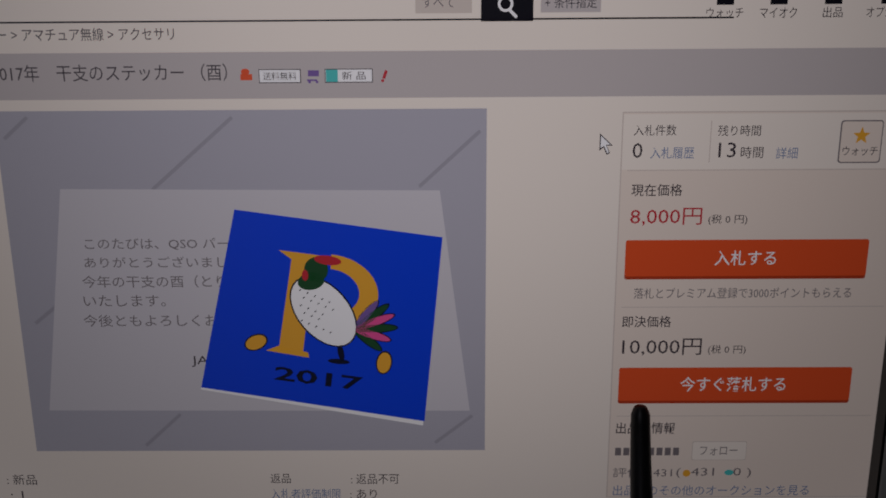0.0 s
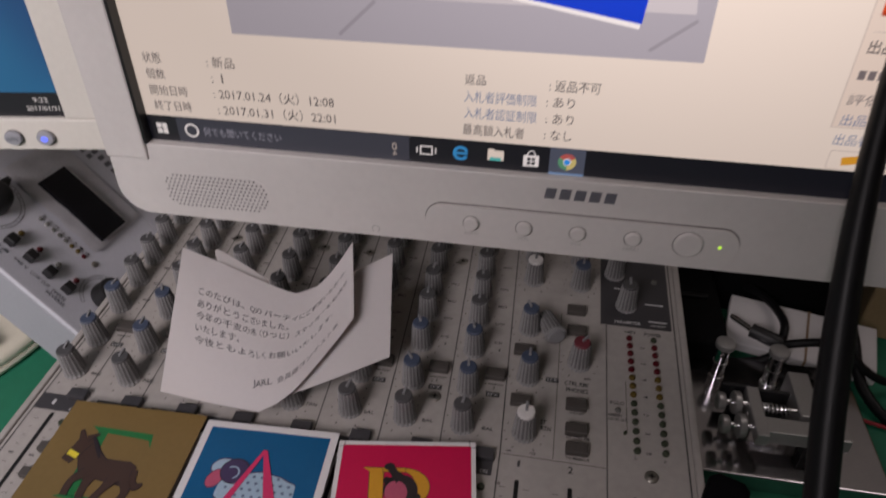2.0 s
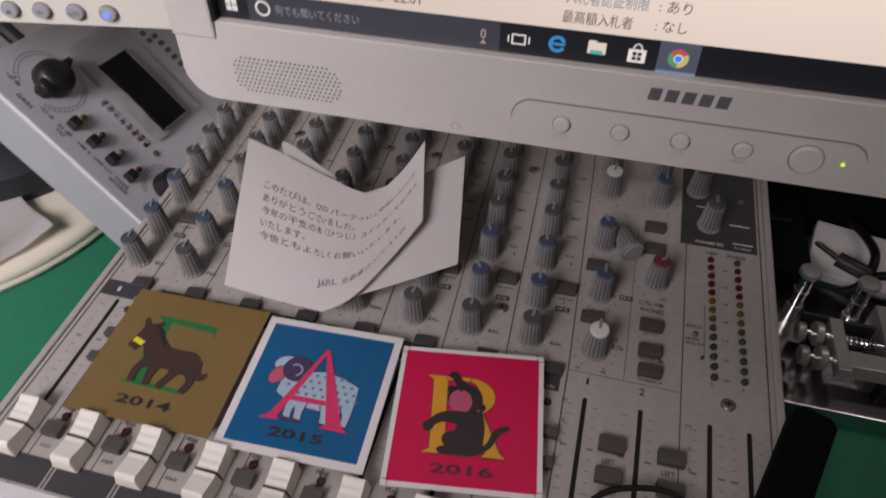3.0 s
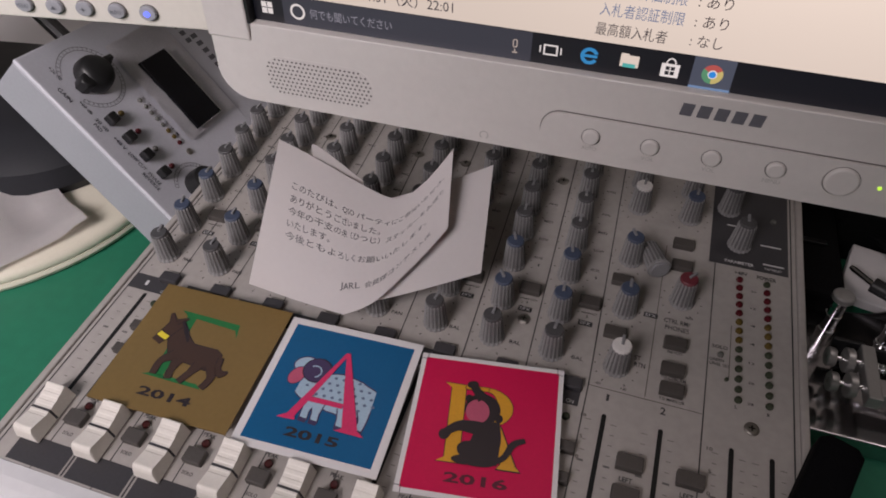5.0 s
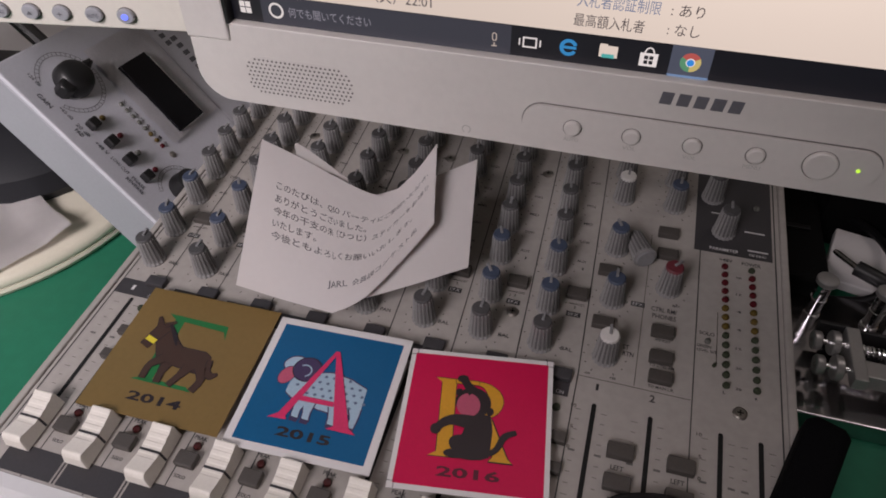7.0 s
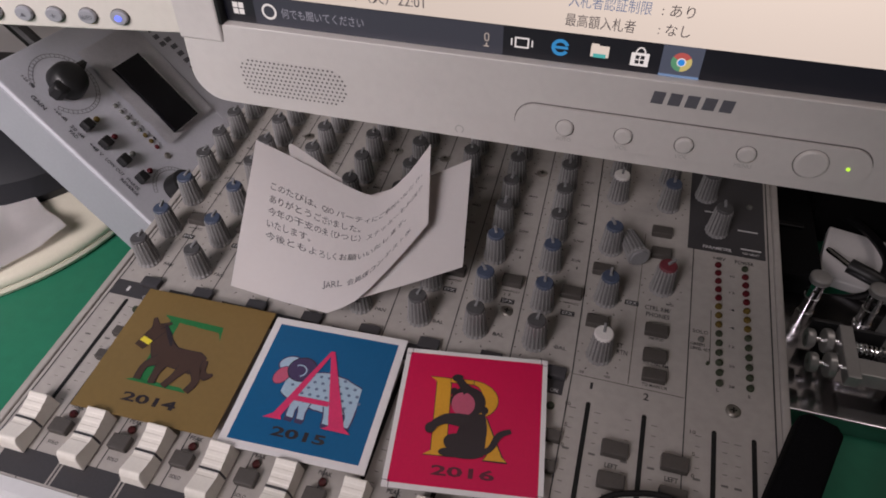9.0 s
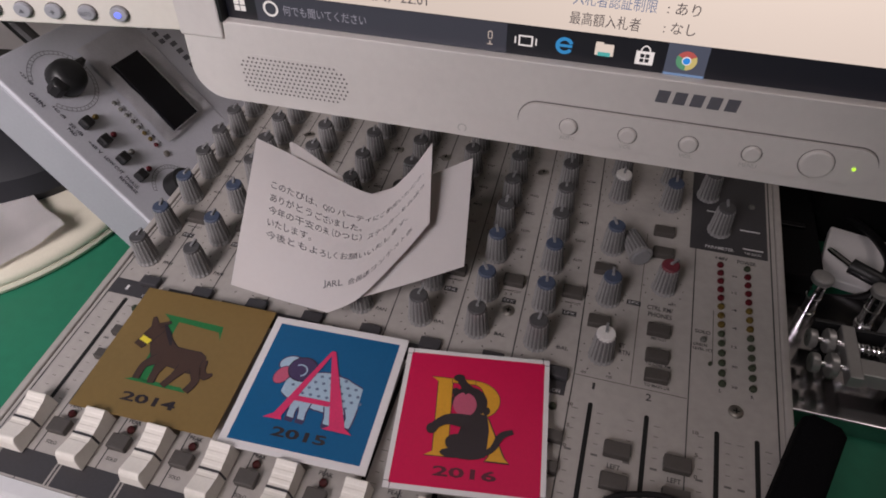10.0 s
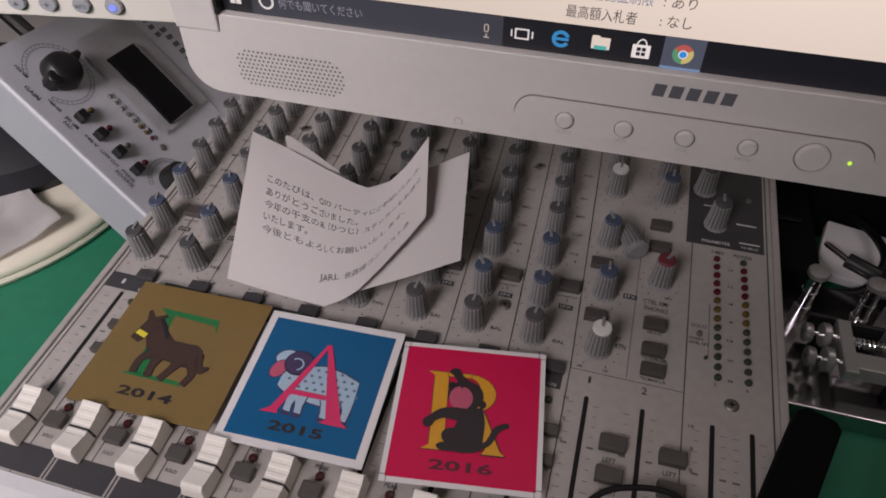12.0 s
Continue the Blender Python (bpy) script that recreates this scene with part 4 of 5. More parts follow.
gold = sticker(-18.6, -64.7, 64.2, 62.8, 1.6, GOLD, GOLD, "square gold foil sticker printed with the year 2014", 5.4)
ink(gold, [[(-17.1, 19.2), (12.3, 18.4), (14.0, 11.3), (11.6, 15.2), (-8.6, 16.4), (-13.0, 16.6)], [(-13.0, 16.8), (-8.4, 16.4), (-6.8, -14.4), (-12.4, -14.4)], [(-16.4, -15.4), (-12.6, -13.9), (-6.4, -13.8), (9.0, -14.0), (12.0, -15.9)]], INK_GREEN, 1, "sticker_letter")
for grow, material, layer in ((0.7, INK_DARK, 2), (0.0, INK_BROWN, 3)):
    ink(gold, bent([(-9.0, -0.6), (-4, -0.8), (3, -1.2), (9, -1.6), (13, -1.4)], [7 + grow, 9.2 + grow, 9.8 + grow, 10.8 + grow, 6.0 + grow]), material, layer)
    ink(gold, bent([(-6.0, -0.6), (-10.5, 4.6), (-14.2, 10.0), (-16.4, 12.4)], [12 + grow, 9.0 + grow, 7.4 + grow, 4.0 + grow]), material, layer + 2)
    ink(gold, bent([(-15.4, 11.6), (-17.2, 6.6), (-18.8, 2.6), (-19.6, 0.6)], [7.0 + grow, 6.0 + grow, 5.0 + grow, 4.4 + grow]), material, layer + 4)
    for points in ([(-7.4, -3.6), (-11.6, -7.6), (-11.6, -14.4)], [(-4.6, -5.4), (-5.0, -10.0), (-4.4, -15.0)], [(5.4, -5.0), (3.4, -10.0), (1.1, -15.2)], [(10.6, -4.0), (13.4, -9.8), (11.9, -15.5)]):
        ink(gold, bent(points, [5.2 + grow, 2.8 + grow, 2.6 + grow]), material, layer + 6)
    ink(gold, bent([(13.0, 0.4), (14.0, -5.0), (16.6, -6.9), (19.2, -5.2)], [2.0 + grow, 2.6 + grow, 3.0 + grow, 0.3 + grow]), material, layer + 6)
    ink(gold, bent([(-17.4, 11.6), (-20.3, 16.4)], [3.2 + grow, 0.8 + grow]), material, layer + 6)
    ink(gold, bent([(-15.6, 12.4), (-11.3, 15.3)], [2.6 + grow, 0.8 + grow]), material, layer + 6)
ink(gold, bent([(-13.4, 13.6), (-8.8, 8.6), (-5.4, 3.8)], [1.0, 2.2, 0.8]), INK_DARK, 10)
ink(gold, [rect(-17.9, 4.2, 5.4, 2.5, -18)], INK_LEMON, 11)
year(gold, "2014", -0.8, -22.6, 24.5)

blue = sticker(46.2, -64.5, 60.8, 62.6, 2.6, ST_BLUE, ST_WHITE, "square blue sticker with white border printed 2015", 6.0)
for grow, material, layer in ((1.1, INK_PURPLE, 2), (0.0, INK_PALE, 3)):
    ink(blue, bent([(-14.2, -1.0), (-7.0, -1.2), (2.0, -0.6), (11.0, -1.8), (18.6, -1.6)], [6 + grow, 13.6 + grow, 17.4 + grow, 16.6 + grow, 10.4 + grow]), material, layer)
    for points in ([(-5.8, -6.0), (-6.6, -11.0), (-6.2, -15.4)], [(-2.6, -7.0), (-2.2, -11.6), (-1.7, -15.8)], [(8.2, -7.0), (8.6, -11.6), (9.0, -15.8)], [(16.4, -6.0), (17.2, -10.4), (16.6, -15.2)]):
        ink(blue, bent(points, [5.0 + grow, 2.8 + grow, 2.8 + grow]), material, layer + 2)
    ink(blue, [oval(-15.2, 9.2, 4.6 + grow / 2, 3.4 + grow / 2, 20)], material, layer + 2)
for x, y in ((-6.4, -15.4), (-1.9, -15.6), (9.0, -15.6), (16.6, -15.2)):
    ink(blue, [rect(x, y, 3.4, 1.9, -6)], INK_PURPLE, 6)
curls = [oval(-10.5 + 3.5 * i + (1.7 if j % 2 else 0), -6.2 + 3.0 * j, 0.75, 0.65, 0, 10) for i in range(9) for j in range(5) if math.hypot((-10.5 + 3.5 * i - 4.0) / 15.0, (-6.2 + 3.0 * j + 0.6) / 7.6) < 1.0]
tagged(ink(blue, curls, INK_SPOT, 6, "curl_spots"), kind="stuff")
ink(blue, [oval(-16.6, 3.2, 3.4, 4.8, -24)], INK_PURPLE, 6)
ink(blue, [oval(-16.6, 3.2, 3.0, 4.4, -24)], INK_FACE, 7)
ink(blue, [oval(-9.1, 7.4, 6.4, 6.0, 0)], INK_DARK, 8)
ink(blue, [oval(-9.1, 7.4, 6.0, 5.6, 0)], INK_PURPLE, 9)
ink(blue, band(*[mm(o) for o in (oval(-10.0, 6.6, 3.2, 3.0, 0, 24, -70, 130), oval(-10.0, 6.6, 2.6, 2.4, 0, 24, -70, 130))]), INK_PALE, 10)
ink(blue, [[(-0.2, 18.6), (1.4, 18.6), (-10.0, -15.2), (-13.6, -15.2)]], INK_PINK, 11, "sticker_letter")
ink(blue, [[(-0.2, 18.6), (1.6, 18.6), (17.2, -15.6), (10.6, -15.8)]], INK_PINK, 12, "sticker_letter")
ink(blue, [rect(-0.4, -6.0, 15.5, 2.2), [(-17.0, -16.8), (-9.0, -16.4), (-10.0, -14.6), (-13.6, -14.4)], [(7.8, -16.8), (20.2, -17.0), (17.0, -14.9), (10.8, -14.9)]], INK_PINK, 13, "sticker_letter")
year(blue, "2015", 0.2, -21.4, 22.5)

red = sticker(110.2, -61.3, 59.8, 61.8, 8.5, ST_RED, ST_WHITE, "square crimson sticker with white border printed 2016", 5.6)
R_STEM = [(-17.8, 17.8), (-15.0, 15.8), (-13.4, -14.6), (-16.4, -16.6), (-6.6, -16.4), (-7.6, -14.4), (-9.2, 15.6), (-8.6, 17.6)]
for grow, material, layer in ((0.5, INK_DARK, 1), (0.0, INK_YELLOW, 2)):
    ink(red, [R_STEM] if not grow else [[(x + (0.3 if x > -11 else -0.3), y + (0.3 if y > 0 else -0.3)) for x, y in R_STEM]], material, layer, "sticker_letter")
    ink(red, band(*[mm(o) for o in (oval(-0.4, 8.8, 11.0 + grow / 2, 8.7 + grow / 2, 0, 30, -90, 90), oval(-0.4, 9.0, 5.0 - grow / 2, 6.8 - grow / 2, 0, 30, -90, 90))]), material, layer + 2, "sticker_letter")
    ink(red, [[(1.6 - grow, 1.2), (6.4 + grow, 1.2), (13.6 + grow, -14.6), (15.6 + grow, -16.6 - grow), (6.8 - grow, -16.6 - grow), (8.2 - grow, -14.6)]], material, layer + 4, "sticker_letter")
    ink(red, [rect(-4.6, 16.7, 9.4 + grow, 1.8 + grow)], material, layer + 4, "sticker_letter")
ink(red, [oval(-1.4, 7.6, 7.2, 6.8, -16), oval(-7.4, 11.6, 1.5, 1.8, 0), oval(5.6, 4.2, 1.5, 1.8, 0)], INK_DARK, 8)
ink(red, bent([(1.6, 2.4), (1.8, -4.0), (1.0, -10.0), (0.4, -14.8)], [8.5, 11.0, 12.4, 12.8]), INK_DARK, 9)
ink(red, [oval(-2.6, -11.2, 6.6, 4.2, -14)], INK_DARK, 10)
ink(red, [oval(-0.6, -14.4, 7.4, 2.6, 0)], INK_DARK, 11)
ink(red, [oval(-6.0, -15.0, 4.6, 1.9, 0)], INK_DARK, 12)
ink(red, [oval(-3.2, 6.2, 4.7, 5.3, 10)], INK_FACE, 13)
ink(red, bent([(0.6, -1.6), (-4.6, -1.0), (-9.4, -1.2), (-13.2, -3.6), (-14.8, -6.0)], [6.4, 5.6, 4.4, 3.4, 3.8]), INK_DARK, 14)
ink(red, bent([(-1.6, 12.0), (-4.2, 14.8), (-6.4, 17.8)], [5.0, 3.4, 3.0]), INK_DARK, 15)
ink(red, [oval(-6.7, 18.0, 2.3, 1.7, 10), oval(-14.9, -5.6, 2.1, 2.3, 0)], INK_DARK, 16)
ink(red, bent([(5.4, -14.4), (9.2, -11.8), (12.2, -6.0), (16.6, -3.8)], [2.2, 2.4, 2.8, 2.0]), INK_DARK, 15)
year(red, "2016", -0.3, -22.4, 24, INK_WINE)
for sx in (-1, 1):
    for sy in (-1, 1):
        ink(red, [rect(sx * 27.3, sy * 29.5, 0.25, 3.0), rect(sx * 28.6, sy * 28.2, 3.0, 0.25)], PRINT, 1, "trim_mark")

# ---- the folded letter standing on the knobs ----


def sheet(bottom, top, fold=0):
    """Bottom and top edges as smooth lines, creased at the fold; returns a function of (s, t), each 0 to 1, in console millimetres."""
    low, high = (spline(e[:fold + 1], 12)[:-1] + spline(e[fold:], 12) if fold else spline(e, 12) for e in (bottom, top))

    def along(line, s):
        f = min(max(s, 0), 0.9999) * (len(line) - 1)
        k = int(f)
        return line[k].lerp(line[k + 1], f - k)

    def at(s, t):
        p = along(low, s).lerp(along(high, s), t)
        return p * MM

    return at


def sheet_mesh(at, n=48, rows=10, thick=0.00012):
    bm = bmesh.new()
    grid = [[bm.verts.new(at(i / n, j / rows)) for j in range(rows + 1)] for i in range(n + 1)]
    for i in range(n):
        for j in range(rows):
            bm.faces.new((grid[i][j], grid[i + 1][j], grid[i + 1][j + 1], grid[i][j + 1]))
    bm.normal_update()
    bmesh.ops.solidify(bm, geom=bm.faces[:], thickness=thick)
    return smooth(to_mesh(bm, "paper"))


letter = thing("letter", CONSOLE, "creased white letter with Japanese print standing on the knobs", "letter")
front_at = sheet([(-6.9, -32.0, 19), (15, -31.5, 15), (37.4, -30.4, 11.5), (49.7, -22.1, 16), (63.2, -2.4, 26), (72.3, 11.8, 35)],
                 [(2.0, 3.4, 75), (13.0, 6.9, 66.5), (28.6, 10.0, 55), (47.3, 13.4, 45), (58.0, 23.0, 49), (67.3, 36.5, 60)], 2)
part("front_sheet", sheet_mesh(front_at), THIN, letter)
back_at = sheet([(36, -27, 13), (44.7, -22.0, 12.4), (67, -9, 15), (89.8, 5.3, 18)], [(40, 16, 40), (50, 22.0, 41), (66, 35, 42), (82.9, 48.0, 45)])
part("back_sheet", sheet_mesh(back_at, 30, 8), THIN, letter)
peak_at = sheet([(12.0, 8.6, 52), (19, 10.6, 47), (33, 13.6, 40)], [(13.4, 8.2, 66.5), (16.2, 8.0, 71.6), (33.0, 13.0, 52.0)])
part("rear_flap", sheet_mesh(peak_at, 16, 4), THIN, letter)


def letter_line(body, s0, s1, t0, height, slope=0.0):
    def at(x, y):
        s, t = (s0 + s1) / 2 + x, t0 + y + slope * x
        p, ds, dt = front_at(s, t), front_at(s + 0.01, t) - front_at(s - 0.01, t), front_at(s, t + 0.02) - front_at(s, t - 0.02)
        n = ds.cross(dt).normalized()
        return p + n * 0.0003 * (1 if n.y < 0 else -1)

    part("printed_line", words(body, s1 - s0, height, at=at), INK, letter)


letter_line("このたびは、QSO パーティにご参加いただき、", 0.13, 0.93, 0.757, 0.056)
letter_line("ありがとうございました。", 0.13, 0.56, 0.674, 0.056)
letter_line("今年の干支の未（ひつじ）ステッカーをお送り", 0.13, 0.93, 0.590, 0.056)
letter_line("いたします。", 0.13, 0.31, 0.506, 0.052)
letter_line("今後ともよろしくお願いいたします。", 0.13, 0.83, 0.423, 0.056)
letter_line("JARL", 0.368, 0.500, 0.202, 0.064)
letter_line("会員課コンテスト係", 0.525, 0.86, 0.205, 0.056)

# ---- the second monitor, turned towards the seat ----
side = thing("side_monitor", pose(-0.046, 0.030, 0.9, 0, 0, 9.4), "white monitor with a blue desktop picture beside the main one", "monitor")


def plate(outline, y0, y1, bevel=0.0):
    return upright([(-x, z) for x, z in outline][::-1], y0, y1, bevel)


SX = 0.39
part("housing", plate([(-0.022, -0.0237), (SX, -0.0237), (SX, 0.31), (-0.022, 0.31)], 0.003, 0.05), WARM_PLASTIC, side)
for name, x0, x1, z0, z1 in (("lower_bezel", -0.022, SX, -0.0237, -0.0085), ("upper_bezel", -0.022, SX, 0.292, 0.31), ("side_bezel", -0.022, 0.0118, -0.0085, 0.292), ("side_bezel", SX - 0.018, SX, -0.0085, 0.292)):
    part(name, plate([(x0, z0), (x1, z0), (x1, z1), (x0, z1)], -0.003, 0.010, 0.0008), WARM_PLASTIC, side)
S_DEEP = glow("desktop_blue", lin(14, 92, 150), 0.8, False)
n_, l_ = S_DEEP.node_tree.nodes, S_DEEP.node_tree.links
co_, sep, mr_, mixc = n_.new("ShaderNodeTexCoord"), n_.new("ShaderNodeTexNoise"), n_.new("ShaderNodeMapRange"), n_.new("ShaderNodeMix")
mixc.data_type = "RGBA"
mixc.inputs["A"].default_value, mixc.inputs["B"].default_value = (*lin(8, 66, 122), 1), (*lin(40, 150, 190), 1)
sep.inputs["Scale"].default_value = 6
mr_.inputs["From Min"].default_value, mr_.inputs["From Max"].default_value = 0.35, 0.7
l_.new(co_.outputs["Object"], sep.inputs["Vector"])
l_.new(sep.outputs["Fac"], mr_.inputs["Value"])
l_.new(mr_.outputs["Result"], mixc.inputs["Factor"])
l_.new(mixc.outputs["Result"], n_["Principled BSDF"].inputs["Emission Color"])
picture = part("screen", flat([[(-SX + 0.018, -0.0085), (-0.0118, -0.0085), (-0.0118, 0.292), (-SX + 0.018, 0.292)]]), S_DEEP, side, "lit blue desktop", m=pose(0, 0.0, 0, 90))
part("task_bar", flat([[(-SX + 0.018, -0.0085), (-0.0118, -0.0085), (-0.0118, 0.0028), (-SX + 0.018, 0.0028)]]), S_BAR, picture, m=Matrix.Translation((0, 0, 0.0001)))
part("clock_writing", words("9:22", 0.0066, 0.0022), S_WHITE, picture, m=pose(-0.0215, -0.0006, 0.0002))
part("clock_writing", words("2017/01/31", 0.0145, 0.0022), S_WHITE, picture, m=pose(-0.0215, -0.0046, 0.0002))
for i, x in enumerate((0.0228, 0.0372, 0.0522, 0.0662, 0.0806)):
    part("button_rim", plate(oval(x, -0.0172, 0.0042, 0.0036), -0.0036, -0.0028), SEAM, side)
    key = part("button", plate(oval(x, -0.0171, 0.0038, 0.0032), -0.0052, -0.0028, 0.0006), SILVER_SIDE, side)
    if i == 0:
        part("power_light", plate(oval(x, -0.0171, 0.0015, 0.0013), -0.0057, -0.0050), LIT_BLUE, key, "lit blue power light")
    else:
        part("button_caption", words(("", "AUTO", "+", "▲", "MENU")[i], 0.0052 if i in (1, 4) else 0.0026, 0.0018), LOGO_GREY, key, m=pose(-x, -0.0056, -0.0171, 90))
part("stand_neck", block(0.03, 0.03, 0.24, 0.004, (-0.33, 0.066, DESK - 0.9)), BLACK, side)
part("stand_foot", prism(rounded(-0.33, 0.16, 0.16, 0.20, 0.03), DESK - 0.9, DESK - 0.9 + 0.012), BLACK, side)

# ---- the round ivory stand, the black dome on it and the preamplifier ----
stand = thing("round_stand", pose(-0.290, 0.075, DESK), "round ivory enamel stand plate lying on the green mat", "stand")
part("plate", smooth(to_mesh(lathe([(0.124, 0.0), (0.1285, 0.0012), (0.1300, 0.0040), (0.1292, 0.0062), (0.1262, 0.0066)], 96), "plate")), IVORY, stand)
part("rim", smooth(to_mesh(lathe([(0.1262, 0.0067), (0.1288, 0.0070), (0.1296, 0.0090), (0.1288, 0.0118), (0.1265, 0.0136), (0.1120, 0.0142), (0.1085, 0.0136), (0.1062, 0.0090), (0.050, 0.0088)], 96), "rim")), IVORY, stand, "raised enamel rim")
dome = part("black_cushion", smooth(to_mesh(lathe([(0.066, 0.0), (0.071, 0.008), (0.069, 0.022), (0.056, 0.034), (0.030, 0.040), (0.006, 0.042)], 48), "dome")), CUSHION, m=pose(-0.272, 0.110, DESK + 0.0089))
tagged(dome, "black round rubber cushion resting on the ivory plate", "cushion")
crumple = bmesh.new()
grid = [[crumple.verts.new((0.095 * (i / 10 - 0.5), 0.070 * (j / 8 - 0.5), 0.006 + 0.005 * noise.noise((i * 0.42, j * 0.5, 1.3)) + 0.004 * math.sin(i * 0.5 + j * 0.35))) for j in range(9)] for i in range(11)]
for i in range(10):
    for j in range(8):
        crumple.faces.new((grid[i][j], grid[i + 1][j], grid[i + 1][j + 1], grid[i][j + 1]))
bmesh.ops.solidify(crumple, geom=crumple.faces[:], thickness=0.0003)
tagged(part("paper_scrap", smooth(to_mesh(crumple, "paper_scrap")), PAPER, m=pose(-0.232, 0.026, DESK + 0.0128, 0, 0, -28)), "crumpled white paper scrap lying on the ivory plate", "paper")

folder = thing("cream_folder", pose(-0.49, 0.315, DESK, 0, 0, 12), "cream paper folder lying behind the preamplifier", "folder")
part("cover", block(0.34, 0.26, 0.010, 0.001), IVORY, folder)
part("sheet", block(0.33, 0.25, 0.0015, 0, (0.004, 0.003, 0.0102)), PAPER, folder)
part("stand_brace", tube([(-0.365, 0.20, -0.100), (-0.318, 0.20, -0.152), (-0.29, 0.21, -0.186)], 0.0065, 10), BLACK, side, m=side.matrix_basis.inverted() @ pose(0, 0, 0.9))

E1, E2, E3 = Vector((0.6635, -0.0586, -0.7459)), Vector((-0.0164, 0.9956, -0.0928)), Vector((0.7479, 0.0739, 0.6596))
PRE = Matrix(((E1.x, E2.x, E3.x, -0.1663), (E1.y, E2.y, E3.y, 0.0290), (E1.z, E2.z, E3.z, 0.8408), (0, 0, 0, 1)))
PRE_PRINT = mat("dark_blue_grey_print", (0.05, 0.05, 0.07), 0.6)
pre = thing("microphone_preamplifier", PRE, "silver steel microphone preamplifier propped up aslant, with dark meter window", "preamplifier")
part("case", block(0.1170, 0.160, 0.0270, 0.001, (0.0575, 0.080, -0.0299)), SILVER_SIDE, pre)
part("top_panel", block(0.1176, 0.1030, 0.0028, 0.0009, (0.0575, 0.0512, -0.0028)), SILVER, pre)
part("rear_panel", block(0.1176, 0.0600, 0.0026, 0.0006, (0, 0.030, -0.0026)), SILVER, pre, m=pose(0.0575, 0.1030, -0.0003, -3))
for x, y in ((0.030, 0.05), (0.030, 0.13), (0.095, 0.05), (0.095, 0.13)):
    top = PRE @ Vector((x, y, -0.0280))
    part("prop", tube([(x, y, -0.0280), PRE.inverted() @ Vector((top.x, top.y, DESK + (0.0089 if top.x < -0.17 else 0.0004)))], 0.006, 10), RUBBER, pre)
gain = part("gain_knob", smooth(to_mesh(lathe([(0.0112, 0.0), (0.0116, 0.0012), (0.0113, 0.0060), (0.0106, 0.0105), (0.0090, 0.0135), (0.0062, 0.0152), (0.002, 0.0158)], 40), "gain_knob")), BLACK, pre, "glossy black gain knob", m=pose(0.0244, 0.0292, 0.0002, 0, 0, 12) @ Matrix.Diagonal((0.90, 0.90, 0.72, 1)))
fin = prism([(-0.0048, -0.0125), (-0.0022, -0.0158), (0.0022, -0.0158), (0.0048, -0.0125), (0.0050, 0.0040), (0.0016, 0.0172), (-0.0016, 0.0172), (-0.0050, 0.0040)], 0.0006, 0.0120, 0.0022)
part("knob_fin", smooth(to_mesh(fin, "knob_fin")), BLACK, gain)
for cx, cy, r in ((0.0244, 0.0292, 0.0188), (0.1046, 0.0305, 0.0150)):
    dial = bmesh.new()
    for w0, w1 in ((0.0, 0.0003), (0.0021, 0.0024)):
        band(oval(cx, cy, r - w0, r - w0, 0, 60, -62, 242), oval(cx, cy, r - w1, r - w1, 0, 60, -62, 242), 0.00015, dial)
    for i in range(37):
        a = radians(-62 + i * 304 / 36)
        flat([rect(cx + (r - 0.0012) * math.cos(a), cy + (r - 0.0012) * math.sin(a), 0.0021, 0.0003, math.degrees(a))], 0.00015, dial)
    part("dial_scale", dial, LOGO_GREY, pre)
part("output_knob", smooth(to_mesh(lathe([(0.0085, 0.0), (0.0088, 0.002), (0.0080, 0.010), (0.004, 0.012)], 32), "output_knob")), BLACK, pre, m=pose(0.1046, 0.0305, 0.0002))
for x, y, body, tone in ((0.0484, 0.0170, "20 dB/PAD", "yellow"), (0.0612, 0.0170, "+48 V", "red"), (0.0741, 0.0170, "LOW CUT", "clear"), (0.0870, 0.0170, "PHASE/REVERSE", "red")):
    part("push_switch", block(0.0060, 0.0060, 0.0052, 0.0009, (x, y, 0)), BLACK, pre)
    part("switch_light", LEDS[tone], None, pre, m=pose(x, y + 0.0088, 0.0004))
    for k, piece in enumerate(body.split("/")):
        part("panel_writing", words(piece, 0.00178 * len(piece), 0.0022, 0.014), PRE_PRINT, pre, m=pose(x - 0.0004, y - 0.0062 - k * 0.0031, 0.00015))
part("panel_writing", words("GAIN", 0.0092, 0.0026, 0.014), PRE_PRINT, pre, m=pose(0.0255, 0.0072, 0.00015))
part("panel_writing", words("+26 dB", 0.0086, 0.0020, 0.014), PRE_PRINT, pre, m=pose(0.0140, 0.0125, 0.00015))
part("panel_writing", words("+60 dB", 0.0086, 0.0020, 0.014), PRE_PRINT, pre, m=pose(0.0362, 0.0112, 0.00015))
# the meter window under a loose piece of clear film
film = bmesh.new()
grid = [[film.verts.new((0.0140 + 0.0690 * i / 18, 0.0505 + 0.0490 * j / 12, 0.0016 + 0.0013 * noise.noise((i * 0.45, j * 0.5, 4.1)))) for j in range(13)] for i in range(19)]
for i in range(18):
    for j in range(12):
        film.faces.new((grid[i][j], grid[i + 1][j], grid[i + 1][j + 1], grid[i][j + 1]))
bmesh.ops.solidify(film, geom=film.faces[:], thickness=0.0002)
part("meter_bezel", smooth(to_mesh(film, "film")), BEZEL_CLEAR, pre, "loose clear plastic film round the meter")
part("meter_window", prism(rect(0.0555, 0.0724, 0.0488, 0.0240, 0), 0.0014, 0.0037, 0.0004), GLASS_DARK, pre, "dark glossy meter window")
part("meter_edge", prism(rect(0.0572, 0.0846, 0.0455, 0.0008, 0.8), 0.0018, 0.0043, 0.0002), CHROME, pre)
